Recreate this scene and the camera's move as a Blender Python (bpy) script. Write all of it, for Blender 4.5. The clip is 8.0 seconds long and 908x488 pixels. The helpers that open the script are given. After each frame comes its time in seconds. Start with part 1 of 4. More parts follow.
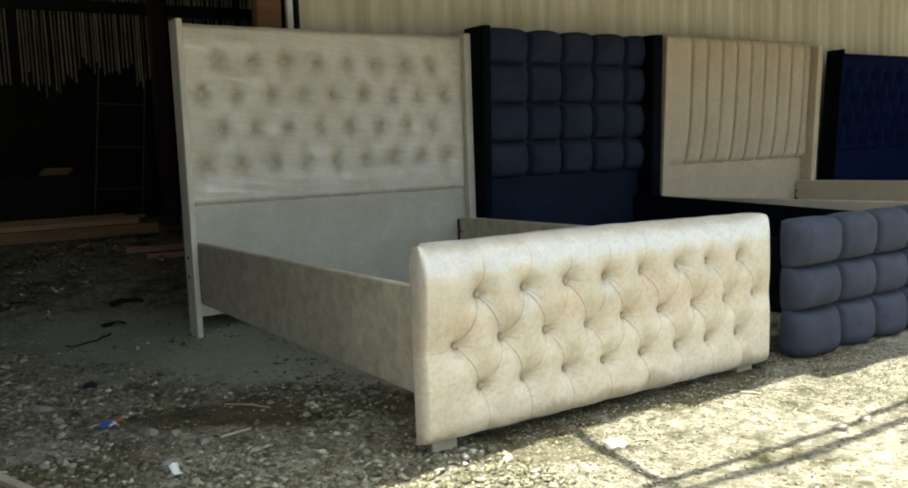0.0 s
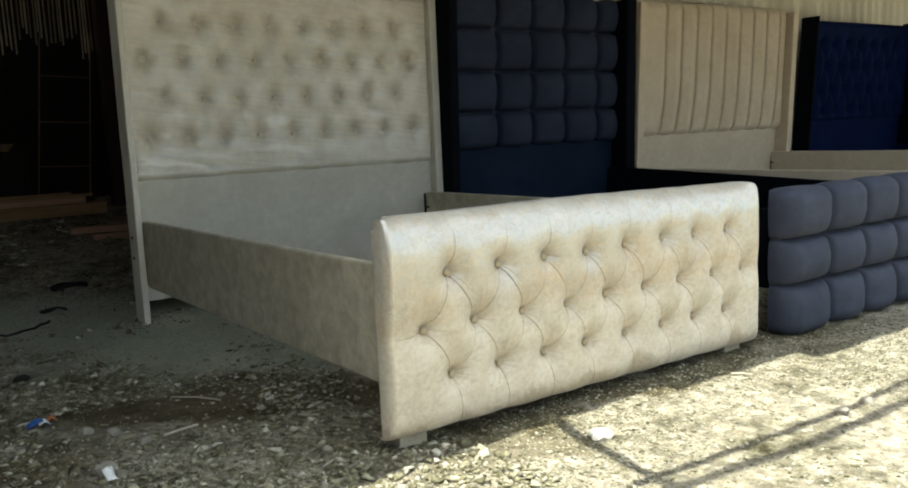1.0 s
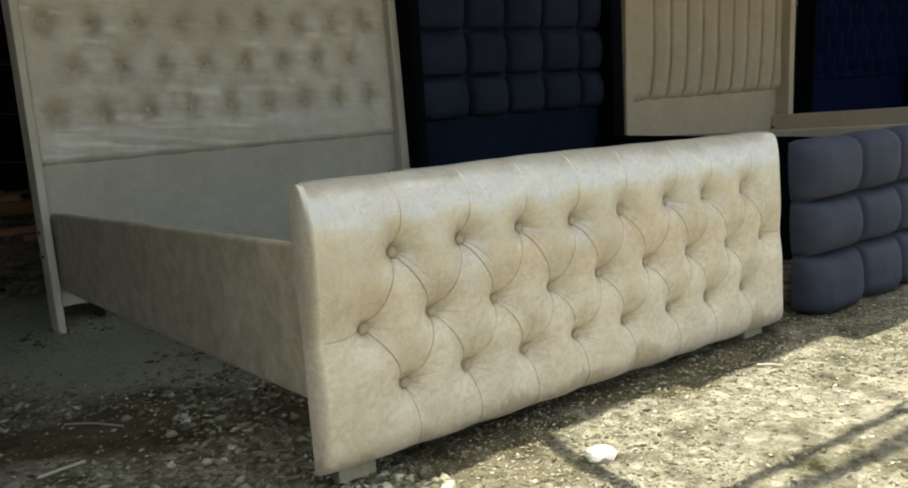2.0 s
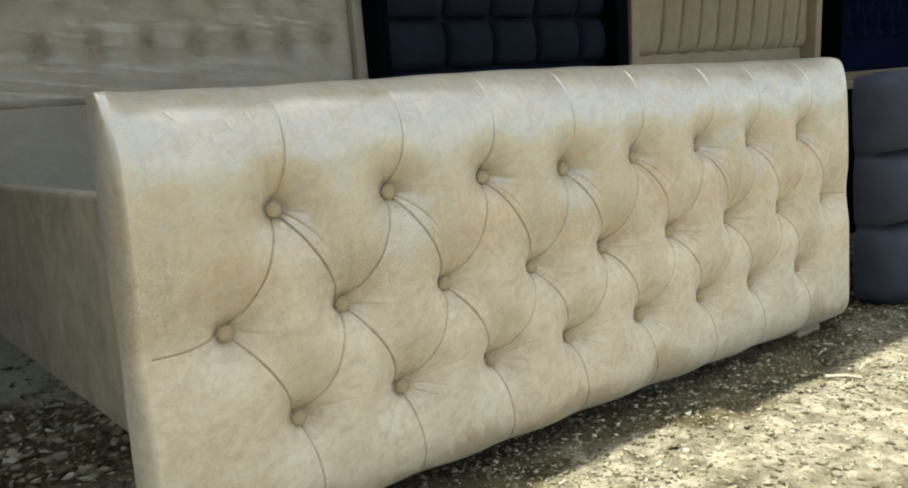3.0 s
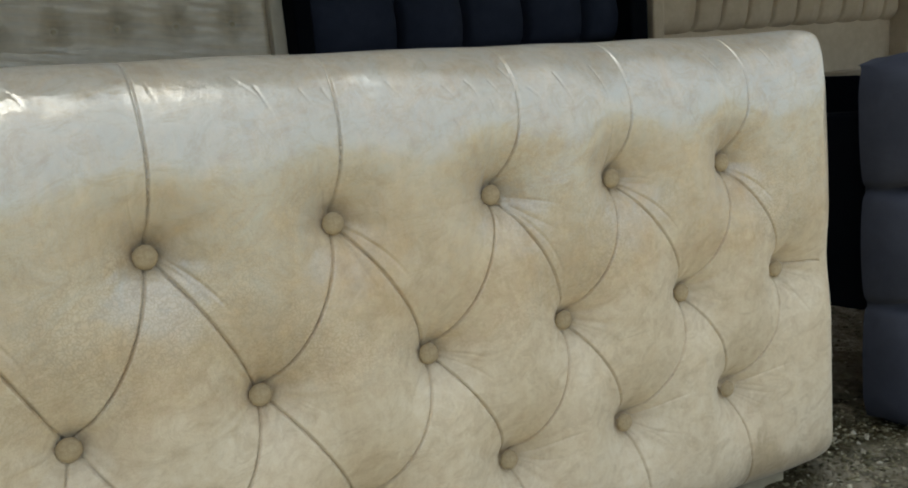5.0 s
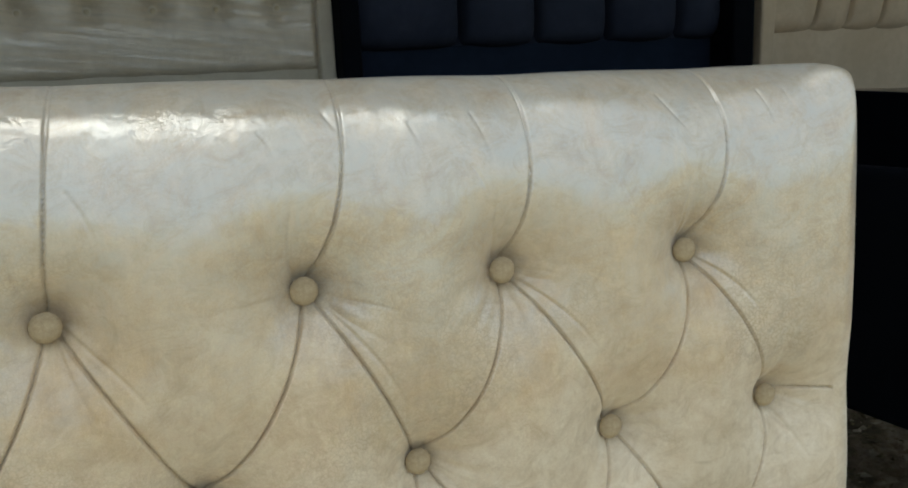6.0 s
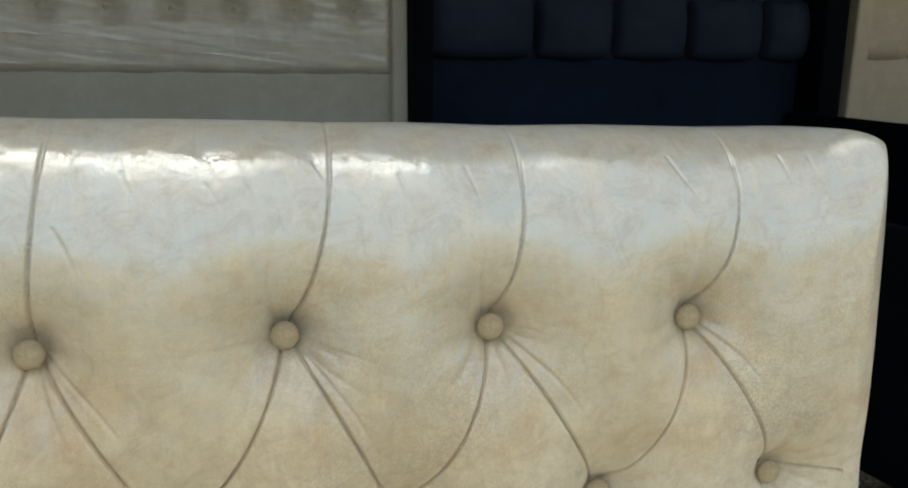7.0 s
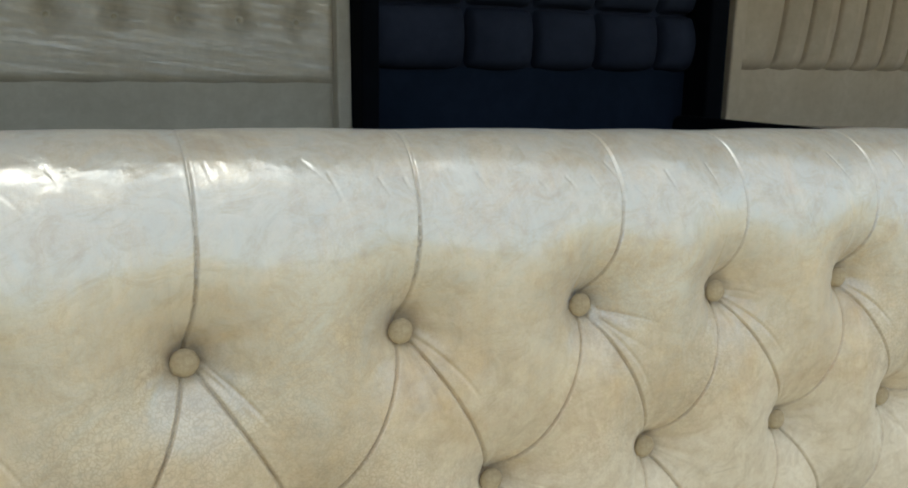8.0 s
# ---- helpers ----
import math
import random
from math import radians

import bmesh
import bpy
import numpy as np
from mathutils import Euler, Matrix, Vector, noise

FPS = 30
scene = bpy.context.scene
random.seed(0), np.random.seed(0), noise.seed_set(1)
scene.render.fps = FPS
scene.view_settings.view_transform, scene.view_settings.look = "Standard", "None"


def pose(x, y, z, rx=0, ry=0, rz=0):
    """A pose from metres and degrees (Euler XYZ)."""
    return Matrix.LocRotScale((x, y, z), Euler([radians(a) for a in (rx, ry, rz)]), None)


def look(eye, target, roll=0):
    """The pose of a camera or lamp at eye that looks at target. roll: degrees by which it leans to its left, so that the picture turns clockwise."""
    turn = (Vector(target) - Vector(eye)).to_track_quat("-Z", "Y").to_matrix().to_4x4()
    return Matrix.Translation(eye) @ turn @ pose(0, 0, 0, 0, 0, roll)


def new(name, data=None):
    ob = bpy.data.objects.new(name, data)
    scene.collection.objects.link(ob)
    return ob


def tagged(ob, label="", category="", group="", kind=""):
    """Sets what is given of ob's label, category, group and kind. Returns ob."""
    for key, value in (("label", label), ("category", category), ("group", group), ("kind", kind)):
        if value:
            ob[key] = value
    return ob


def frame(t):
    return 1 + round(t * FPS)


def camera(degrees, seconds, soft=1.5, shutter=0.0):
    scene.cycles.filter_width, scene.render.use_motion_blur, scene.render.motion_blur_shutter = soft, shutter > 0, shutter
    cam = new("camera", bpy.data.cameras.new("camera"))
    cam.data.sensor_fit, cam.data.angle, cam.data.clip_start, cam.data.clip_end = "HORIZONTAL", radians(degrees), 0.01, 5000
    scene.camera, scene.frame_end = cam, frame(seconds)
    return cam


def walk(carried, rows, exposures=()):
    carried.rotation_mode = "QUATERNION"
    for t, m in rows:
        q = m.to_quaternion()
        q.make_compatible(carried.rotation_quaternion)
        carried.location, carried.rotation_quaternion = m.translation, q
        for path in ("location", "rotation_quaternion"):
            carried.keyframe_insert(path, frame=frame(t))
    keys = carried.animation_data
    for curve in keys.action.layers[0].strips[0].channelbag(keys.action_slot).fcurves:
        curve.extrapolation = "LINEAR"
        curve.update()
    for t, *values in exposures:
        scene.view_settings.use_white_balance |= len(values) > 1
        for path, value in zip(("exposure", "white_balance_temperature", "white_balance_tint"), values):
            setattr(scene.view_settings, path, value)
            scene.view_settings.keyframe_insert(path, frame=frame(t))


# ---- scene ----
cam = camera(55.7, 8.0, soft=1.9)
PATH = [
    (0, (-1.552, -2.586, 1.125), (-0.465, -0.922, 0.9), -2.1),
    (0.5, (-1.507, -2.486, 1.096), (-0.42, -0.823, 0.869), -2.0),
    (1, (-1.385, -2.321, 1.068), (-0.238, -0.706, 0.792), -2.5),
    (1.5, (-1.152, -2.105, 1.003), (0.034, -0.52, 0.722), -3.6),
    (1.7, (-1.065, -2.006, 0.976), (0.116, -0.417, 0.69), -4.1),
    (2.8, (-0.458, -1.39, 0.729), (0.682, 0.224, 0.421), -5.5),
    (3, (-0.344, -1.271, 0.723), (0.816, 0.326, 0.399), -4.9),
    (3.5, (-0.072, -1.112, 0.679), (1.08, 0.484, 0.326), -5.0),
    (4, (0.195, -0.987, 0.682), (1.337, 0.626, 0.371), -5.6),
    (4.2, (0.29, -0.965, 0.71), (1.413, 0.657, 0.381), -5.5),
    (5.3, (0.883, -0.897, 0.706), (1.733, 0.88, 0.362), -5.5),
    (5.5, (0.969, -0.849, 0.719), (1.768, 0.949, 0.361), -5.3),
    (6, (1.174, -0.766, 0.756), (1.823, 1.09, 0.392), -3.0),
    (6.5, (1.315, -0.763, 0.798), (1.791, 1.146, 0.438), -0.9),
    (7, (1.267, -0.773, 0.806), (1.73, 1.138, 0.438), 0.2),
    (7.5, (1.016, -0.779, 0.838), (1.662, 1.077, 0.464), -0.2),
    (7.65, (0.943, -0.778, 0.831), (1.682, 1.052, 0.463), -0.1),
    (7.8, (0.868, -0.776, 0.824), (1.668, 1.028, 0.463), -0.1),
    (8, (0.761, -0.774, 0.815), (1.623, 0.995, 0.46), -0.0),
]
walk(cam, [(t, look(eye, target, roll)) for t, eye, target, roll in PATH], [(0, 1.46, 6400, -1.5), (1, 1.39, 6400, -1), (1.5, 1.10, 6550, -0.7), (3.5, 0.85, 6650, -0.5), (4, 0.69, 6650, 0), (5.5, 0.67, 6550, -0.3), (6.5, 0.79, 6450, -1), (8, 0.98, 6450, -1)])

# ---- world, sun, light ----
SUN_EL, SUN_AZ = radians(83), radians(285)      # height of the sun; bearing from +y, clockwise
sun_from = Vector((math.sin(SUN_AZ) * math.cos(SUN_EL), math.cos(SUN_AZ) * math.cos(SUN_EL), math.sin(SUN_EL)))
world = bpy.data.worlds.new("world")
scene.world = world
world.use_nodes = True
wn = world.node_tree
sky = wn.nodes.new("ShaderNodeTexSky")
sky.sky_type, sky.sun_disc, sky.sun_elevation, sky.sun_rotation = "NISHITA", False, SUN_EL, SUN_AZ
sky.air_density, sky.dust_density = 1.0, 3.5
haze = wn.nodes.new("ShaderNodeHueSaturation")
haze.inputs["Saturation"].default_value = 0.50
wn.links.new(sky.outputs[0], haze.inputs["Color"])
wn.links.new(haze.outputs[0], wn.nodes["Background"].inputs[0])
wn.nodes["Background"].inputs[1].default_value = 0.15
sun = new("sun", bpy.data.lights.new("sun", "SUN"))
sun.data.energy, sun.data.angle, sun.data.color = 5.0, radians(0.55), (1.0, 0.95, 0.86)
sun.matrix_world = look(sun_from * 20, (0, 0, 0))

# ---- small helpers ----
ORIGIN = {}


def thing(name, at, label, category, group="", kind=""):
    ob = new(name)
    ob.location = at
    ob.empty_display_size = 0.1
    ORIGIN[ob.name] = Vector(at)
    return tagged(ob, label, category, group, kind)


def link_mesh(name, me, material, smooth):
    if material is not None:
        me.materials.append(material)
    if smooth:
        me.polygons.foreach_set("use_smooth", [True] * len(me.polygons))
    return new(name, me)


def part(name, bm, material, parent, label="", smooth=False):
    """A mesh in world metres, hung under a thing or one of its parts."""
    if isinstance(bm, bmesh.types.BMesh):
        me = bpy.data.meshes.new(name)
        bm.to_mesh(me)
        bm.free()
    else:
        me = bm
    org = ORIGIN[parent.name]
    me.transform(Matrix.Translation(-org))
    ob = link_mesh(name, me, material, smooth)
    ob.parent = parent
    ORIGIN[ob.name] = org
    return tagged(ob, label)


def solo(name, bm, material, label, category, group="", kind="", smooth=False):
    if isinstance(bm, bmesh.types.BMesh):
        me = bpy.data.meshes.new(name)
        bm.to_mesh(me)
        bm.free()
    else:
        me = bm
    ob = link_mesh(name, me, material, smooth)
    ORIGIN[ob.name] = Vector((0, 0, 0))
    return tagged(ob, label, category, group, kind)


def shared_part(name, me, at, parent, label=""):
    """One of many alike pieces on one mesh."""
    ob = new(name, me)
    ob.parent = parent
    ob.location = Vector(at) - ORIGIN[parent.name]
    return tagged(ob, label)


def beam(bm, a, b, w, h, bevel=0.0, up=(0, 0, 1), seg=2):
    """A bar from a to b, w across and h high."""
    a, b = Vector(a), Vector(b)
    y = (b - a).normalized()
    x = y.cross(Vector(up)).normalized()
    z = x.cross(y)
    m = Matrix((x, y, z)).transposed().to_4x4()
    m.translation = (a + b) / 2
    made = bmesh.ops.create_cube(bm, size=1.0, matrix=m @ Matrix.Diagonal((w, (b - a).length, h, 1)))
    if bevel:
        edges = list({e for v in made["verts"] for e in v.link_edges})
        bmesh.ops.bevel(bm, geom=edges, offset=bevel, segments=seg, affect="EDGES", profile=0.5)
    return bm


def block(x0, x1, y0, y1, z0, z1, bevel=0.0, seg=2, bm=None):
    bm = bm or bmesh.new()
    m = Matrix.Translation(((x0 + x1) / 2, (y0 + y1) / 2, (z0 + z1) / 2)) @ Matrix.Diagonal((x1 - x0, y1 - y0, z1 - z0, 1))
    made = bmesh.ops.create_cube(bm, size=1.0, matrix=m)
    if bevel:
        edges = list({e for v in made["verts"] for e in v.link_edges})
        bmesh.ops.bevel(bm, geom=edges, offset=bevel, segments=seg, affect="EDGES", profile=0.5)
    return bm


def rod(points, radius, name, sides=6):
    """A round bar or wire along points, as a mesh."""
    pts = [Vector(p) for p in points]
    verts, faces = [], []
    for i, p in enumerate(pts):
        d = (pts[min(i + 1, len(pts) - 1)] - pts[max(i - 1, 0)]).normalized()
        u = d.orthogonal().normalized() if abs(d.z) > 0.9 else d.cross(Vector((0, 0, 1))).normalized()
        v = d.cross(u)
        for k in range(sides):
            a = 2 * math.pi * k / sides
            verts.append(p + (u * math.cos(a) + v * math.sin(a)) * radius)
    for i in range(len(pts) - 1):
        for k in range(sides):
            k2 = (k + 1) % sides
            faces.append((i * sides + k, i * sides + k2, (i + 1) * sides + k2, (i + 1) * sides + k))
    faces.append(tuple(range(sides)))
    faces.append(tuple(range((len(pts) - 1) * sides, len(pts) * sides))[::-1])
    me = bpy.data.meshes.new(name)
    me.from_pydata([tuple(v) for v in verts], [], faces)
    return me


def sheet_mesh(name, P):
    """A mesh from an n x m array of places."""
    n, m = P.shape[:2]
    i = np.arange(n * m).reshape(n, m)
    f = np.stack([i[:-1, :-1], i[:-1, 1:], i[1:, 1:], i[1:, :-1]], -1).reshape(-1, 4)
    me = bpy.data.meshes.new(name)
    me.vertices.add(n * m)
    me.vertices.foreach_set("co", P.reshape(-1).astype(np.float32))
    me.loops.add(f.size)
    me.loops.foreach_set("vertex_index", f.reshape(-1).astype(np.int32))
    me.polygons.add(len(f))
    me.polygons.foreach_set("loop_start", np.arange(0, f.size, 4, dtype=np.int32))
    me.update(calc_edges=True)
    me.validate()
    return me


def lattice(ix, iy, seed):
    h = (ix.astype(np.int64) * 374761393 + iy.astype(np.int64) * 668265263 + seed * 974634777) & 0xFFFFFFFF
    h = ((h ^ (h >> 13)) * 1274126177) & 0xFFFFFFFF
    return ((h ^ (h >> 16)) & 0xFFFF) / 65535.0


def vnoise(x, y, seed=0):
    """Smooth noise from -1 to 1."""
    x, y = np.asarray(x, float), np.asarray(y, float)
    ix, iy = np.floor(x), np.floor(y)
    fx, fy = x - ix, y - iy
    fx, fy = fx * fx * (3 - 2 * fx), fy * fy * (3 - 2 * fy)
    a, b = lattice(ix, iy, seed), lattice(ix + 1, iy, seed)
    c, d = lattice(ix, iy + 1, seed), lattice(ix + 1, iy + 1, seed)
    return 2 * ((a * (1 - fx) + b * fx) * (1 - fy) + (c * (1 - fx) + d * fx) * fy) - 1


# ---- materials ----
def material(name):
    m = bpy.data.materials.new(name)
    m.use_nodes = True
    nt = m.node_tree
    return m, nt, nt.nodes["Principled BSDF"]


def node(nt, kind, **inputs):
    n = nt.nodes.new(kind)
    for key, value in inputs.items():
        n.inputs[key.replace("_", " ")].default_value = value
    return n


def coords(nt, stretch=(1, 1, 1), turn=(0, 0, 0)):
    tc = nt.nodes.new("ShaderNodeTexCoord")
    rot = nt.nodes.new("ShaderNodeMapping")
    rot.inputs["Rotation"].default_value = turn
    nt.links.new(tc.outputs["Object"], rot.inputs["Vector"])
    mp = nt.nodes.new("ShaderNodeMapping")
    mp.inputs["Scale"].default_value = stretch
    nt.links.new(rot.outputs[0], mp.inputs["Vector"])
    return mp.outputs[0]


def noise_fac(nt, vec, scale, detail=3.0, rough=0.55, lo=0.3, hi=0.7, distortion=0.0):
    n = node(nt, "ShaderNodeTexNoise", Scale=scale, Detail=detail, Roughness=rough, Distortion=distortion)
    nt.links.new(vec, n.inputs["Vector"])
    r = nt.nodes.new("ShaderNodeMapRange")
    r.inputs[1].default_value, r.inputs[2].default_value = lo, hi
    nt.links.new(n.outputs[0], r.inputs[0])
    return r.outputs[0]


def mixed(nt, fac, a, b, kind="MIX"):
    m = nt.nodes.new("ShaderNodeMix")
    m.data_type, m.blend_type = "RGBA", kind
    for sock, val in ((m.inputs[0], fac), (m.inputs[6], a), (m.inputs[7], b)):
        if isinstance(val, bpy.types.NodeSocket):
            nt.links.new(val, sock)
        elif isinstance(val, (int, float)):
            sock.default_value = val
        else:
            sock.default_value = (*val, 1)
    return m.outputs[2]


def bumped(nt, bsdf, heights):
    """Chains bumps: (height socket, strength, distance)."""
    last = None
    for h, strength, dist in heights:
        b = node(nt, "ShaderNodeBump", Strength=strength, Distance=dist)
        nt.links.new(h, b.inputs["Height"])
        if last is not None:
            nt.links.new(last, b.inputs["Normal"])
        last = b.outputs[0]
    nt.links.new(last, bsdf.inputs["Normal"])
    return last


def velvet(name, dark, mid, light, rough=0.85, sheen=0.3, blotch=5.0, coat=0.0, coat_rough=0.3, film=False, coat_ior=1.5, mottle=0.38, shine=0.25, film_top=None, film_phase=0.0, streak=0.0):
    """Brushed pile with hand marks; film: a clear plastic wrap drawn tight over it."""
    m, nt, b = material(name)
    v = coords(nt)
    big = noise_fac(nt, v, blotch, 4, 0.6, 0.35, 0.68, 0.1)
    small = noise_fac(nt, v, blotch * 5, 4, 0.65, 0.35, 0.7, 0.2)
    weave = noise_fac(nt, v, 900, 1, 0.5, 0.2, 0.8)
    c = mixed(nt, big, mid, light)
    c2 = mixed(nt, small, dark, c)
    f = nt.nodes.new("ShaderNodeMix")
    f.data_type, f.blend_type = "RGBA", "MIX"
    f.inputs[0].default_value = mottle
    nt.links.new(c, f.inputs[6])
    nt.links.new(c2, f.inputs[7])
    pile = f.outputs[2]
    if streak:
        # pile brushed down in upright strokes, some of them pale with dust
        stroke = noise_fac(nt, coords(nt, (20, 1, 1.1), (0, radians(4), 0)), 6, 5, 0.7, 0.38, 0.68, 0.3)
        cloud = noise_fac(nt, v, 9, 5, 0.62, 0.42, 0.66, 0.6)
        pile = mixed(nt, streak, pile, mixed(nt, stroke, dark, light))
        fade = nt.nodes.new("ShaderNodeMath")
        fade.operation = "MULTIPLY"
        nt.links.new(cloud, fade.inputs[0])
        fade.inputs[1].default_value = 0.5
        pile = mixed(nt, fade.outputs[0], pile, [min(1, 1.06 * k) for k in light])
    heights = [(weave, 0.15, 0.0006), (small, 0.2, 0.002)]
    if coat:
        cell = nt.nodes.new("ShaderNodeTexVoronoi")
        cell.feature = "DISTANCE_TO_EDGE"
        cell.inputs["Scale"].default_value = 190
        bend = nt.nodes.new("ShaderNodeVectorMath")
        bend.operation = "MULTIPLY_ADD"
        warp = node(nt, "ShaderNodeTexNoise", Scale=70.0, Detail=2.0)
        nt.links.new(v, warp.inputs["Vector"])
        nt.links.new(warp.outputs["Color"], bend.inputs[0])
        bend.inputs[1].default_value = (0.022, 0.022, 0.022)
        nt.links.new(v, bend.inputs[2])
        nt.links.new(bend.outputs[0], cell.inputs["Vector"])
        line = nt.nodes.new("ShaderNodeMapRange")
        line.inputs[2].default_value = 0.16
        nt.links.new(cell.outputs["Distance"], line.inputs[0])
        worn = nt.nodes.new("ShaderNodeMath")
        worn.operation = "MULTIPLY"
        nt.links.new(line.outputs[0], worn.inputs[0])
        patchy = noise_fac(nt, v, 6, 3, 0.5, 0.42, 0.58)
        if film_top is not None:
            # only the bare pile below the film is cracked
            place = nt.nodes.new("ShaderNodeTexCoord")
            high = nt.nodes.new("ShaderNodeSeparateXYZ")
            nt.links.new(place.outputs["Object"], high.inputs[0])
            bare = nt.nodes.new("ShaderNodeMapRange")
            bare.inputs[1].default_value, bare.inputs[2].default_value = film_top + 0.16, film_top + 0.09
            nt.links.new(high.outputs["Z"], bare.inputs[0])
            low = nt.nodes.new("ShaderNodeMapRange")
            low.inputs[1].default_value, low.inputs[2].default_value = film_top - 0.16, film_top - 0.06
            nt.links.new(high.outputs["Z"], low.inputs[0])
            # a patchy tan tint along the upper row
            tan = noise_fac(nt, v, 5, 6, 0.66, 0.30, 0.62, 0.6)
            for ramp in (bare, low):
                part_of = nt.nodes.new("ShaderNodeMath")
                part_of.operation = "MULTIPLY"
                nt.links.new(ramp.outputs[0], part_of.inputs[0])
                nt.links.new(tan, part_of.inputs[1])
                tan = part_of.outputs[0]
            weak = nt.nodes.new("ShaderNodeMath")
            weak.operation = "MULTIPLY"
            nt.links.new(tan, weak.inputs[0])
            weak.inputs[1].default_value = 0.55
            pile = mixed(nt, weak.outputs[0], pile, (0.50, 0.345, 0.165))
            for ramp in (bare, low):
                both = nt.nodes.new("ShaderNodeMath")
                both.operation = "MULTIPLY"
                nt.links.new(ramp.outputs[0], both.inputs[0])
                nt.links.new(patchy, both.inputs[1])
                patchy = both.outputs[0]
            # the lower rows are paler, in drifts
            drift = nt.nodes.new("ShaderNodeMath")
            drift.operation = "MULTIPLY_ADD"
            nt.links.new(noise_fac(nt, v, 7, 7, 0.68, 0.3, 0.7, 0.8), drift.inputs[0])
            drift.inputs[1].default_value = -0.20
            nt.links.new(high.outputs["Z"], drift.inputs[2])
            pale_low = nt.nodes.new("ShaderNodeMapRange")
            pale_low.inputs[1].default_value, pale_low.inputs[2].default_value = film_top - 0.08, film_top - 0.24
            pale_low.inputs[4].default_value = 0.55
            nt.links.new(drift.outputs[0], pale_low.inputs[0])
            pile = mixed(nt, pale_low.outputs[0], pile, (0.73, 0.665, 0.54))
            # mud splashed along the lower edge
            splash = nt.nodes.new("ShaderNodeMath")
            splash.operation = "MULTIPLY_ADD"
            nt.links.new(noise_fac(nt, coords(nt, (1, 1, 0.5)), 5, 7, 0.62, 0.32, 0.68, 0.5), splash.inputs[0])
            splash.inputs[1].default_value = 0.15
            nt.links.new(high.outputs["Z"], splash.inputs[2])
            muddy = nt.nodes.new("ShaderNodeMapRange")
            muddy.inputs[1].default_value, muddy.inputs[2].default_value = 0.172, 0.148
            muddy.inputs[4].default_value = 0.55
            nt.links.new(splash.outputs[0], muddy.inputs[0])
            pile = mixed(nt, muddy.outputs[0], pile, (0.40, 0.315, 0.195))
        nt.links.new(patchy, worn.inputs[1])
        # the cracked pile shows darker along its lines
        vein = nt.nodes.new("ShaderNodeMath")
        vein.operation = "MULTIPLY_ADD"
        nt.links.new(line.outputs[0], vein.inputs[0])
        vein.inputs[1].default_value, vein.inputs[2].default_value = -0.62, 0.62
        crack = nt.nodes.new("ShaderNodeMath")
        crack.operation = "MULTIPLY"
        nt.links.new(vein.outputs[0], crack.inputs[0])
        nt.links.new(patchy, crack.inputs[1])
        if not film:
            pile = mixed(nt, crack.outputs[0], pile, (0.36, 0.265, 0.155))
        heights.append((worn.outputs[0], 0.16, 0.0010))
    if streak:
        fleck = noise_fac(nt, v, 58, 5, 0.7, 0.30, 0.70, 0.5)
        pile = mixed(nt, 0.13, pile, fleck, "OVERLAY")
    grain = mixed(nt, 0.12, pile, weave, "OVERLAY")
    nt.links.new(grain, b.inputs["Base Color"])
    b.inputs["Roughness"].default_value = rough
    b.inputs["Sheen Weight"].default_value = sheen
    b.inputs["Sheen Roughness"].default_value = 0.4
    b.inputs["Specular IOR Level"].default_value = shine
    bumped(nt, b, heights)
    if coat:
        b.inputs["Coat Weight"].default_value = coat
        b.inputs["Coat IOR"].default_value = coat_ior
        b.inputs["Coat Roughness"].default_value = coat_rough
        # fine creases of the wrap, and where it lies tight or loose
        crinkle = noise_fac(nt, coords(nt, (1, 1, 2.0) if film else (1, 1, 0.8)), 46, 6, 0.6, 0.3, 0.75, 0.6)
        pull = noise_fac(nt, coords(nt, (0.5, 1, 7) if film else (1.4, 1, 0.8), (0, radians(-7), 0) if film else (0, 0, 0)), 8, 4, 0.5, 0.3, 0.7, 0.5)
        b1 = node(nt, "ShaderNodeBump", Strength=0.35, Distance=0.002)
        b2 = node(nt, "ShaderNodeBump", Strength=0.42 if film else 0.3, Distance=0.008 if film else 0.006)
        nt.links.new(crinkle, b1.inputs["Height"])
        nt.links.new(pull, b2.inputs["Height"])
        nt.links.new(b1.outputs[0], b2.inputs["Normal"])
        nt.links.new(b2.outputs[0], b.inputs["Coat Normal"])
        loose = nt.nodes.new("ShaderNodeMapRange")
        loose.inputs[3].default_value, loose.inputs[4].default_value = coat_rough * 0.6, coat_rough * 2.0
        nt.links.new(noise_fac(nt, v, 4.5, 4, 0.6, 0.38, 0.62, 0.5), loose.inputs[0])
        nt.links.new(loose.outputs[0], b.inputs["Coat Roughness"])
        if film_top is not None:
            # film over the upper edge; a ragged height mask stands in for its sky reflection
            tc = nt.nodes.new("ShaderNodeTexCoord")
            xyz = nt.nodes.new("ShaderNodeSeparateXYZ")
            nt.links.new(tc.outputs["Object"], xyz.inputs[0])
            rag = nt.nodes.new("ShaderNodeMath")
            rag.operation = "MULTIPLY_ADD"
            nt.links.new(noise_fac(nt, v, 6, 8, 0.74, 0.3, 0.7), rag.inputs[0])
            rag.inputs[1].default_value = 0.21
            # the mask's edge lifts over each button, as the reflected sky would
            swing = nt.nodes.new("ShaderNodeMath")
            swing.operation = "MULTIPLY_ADD"
            nt.links.new(xyz.outputs["X"], swing.inputs[0])
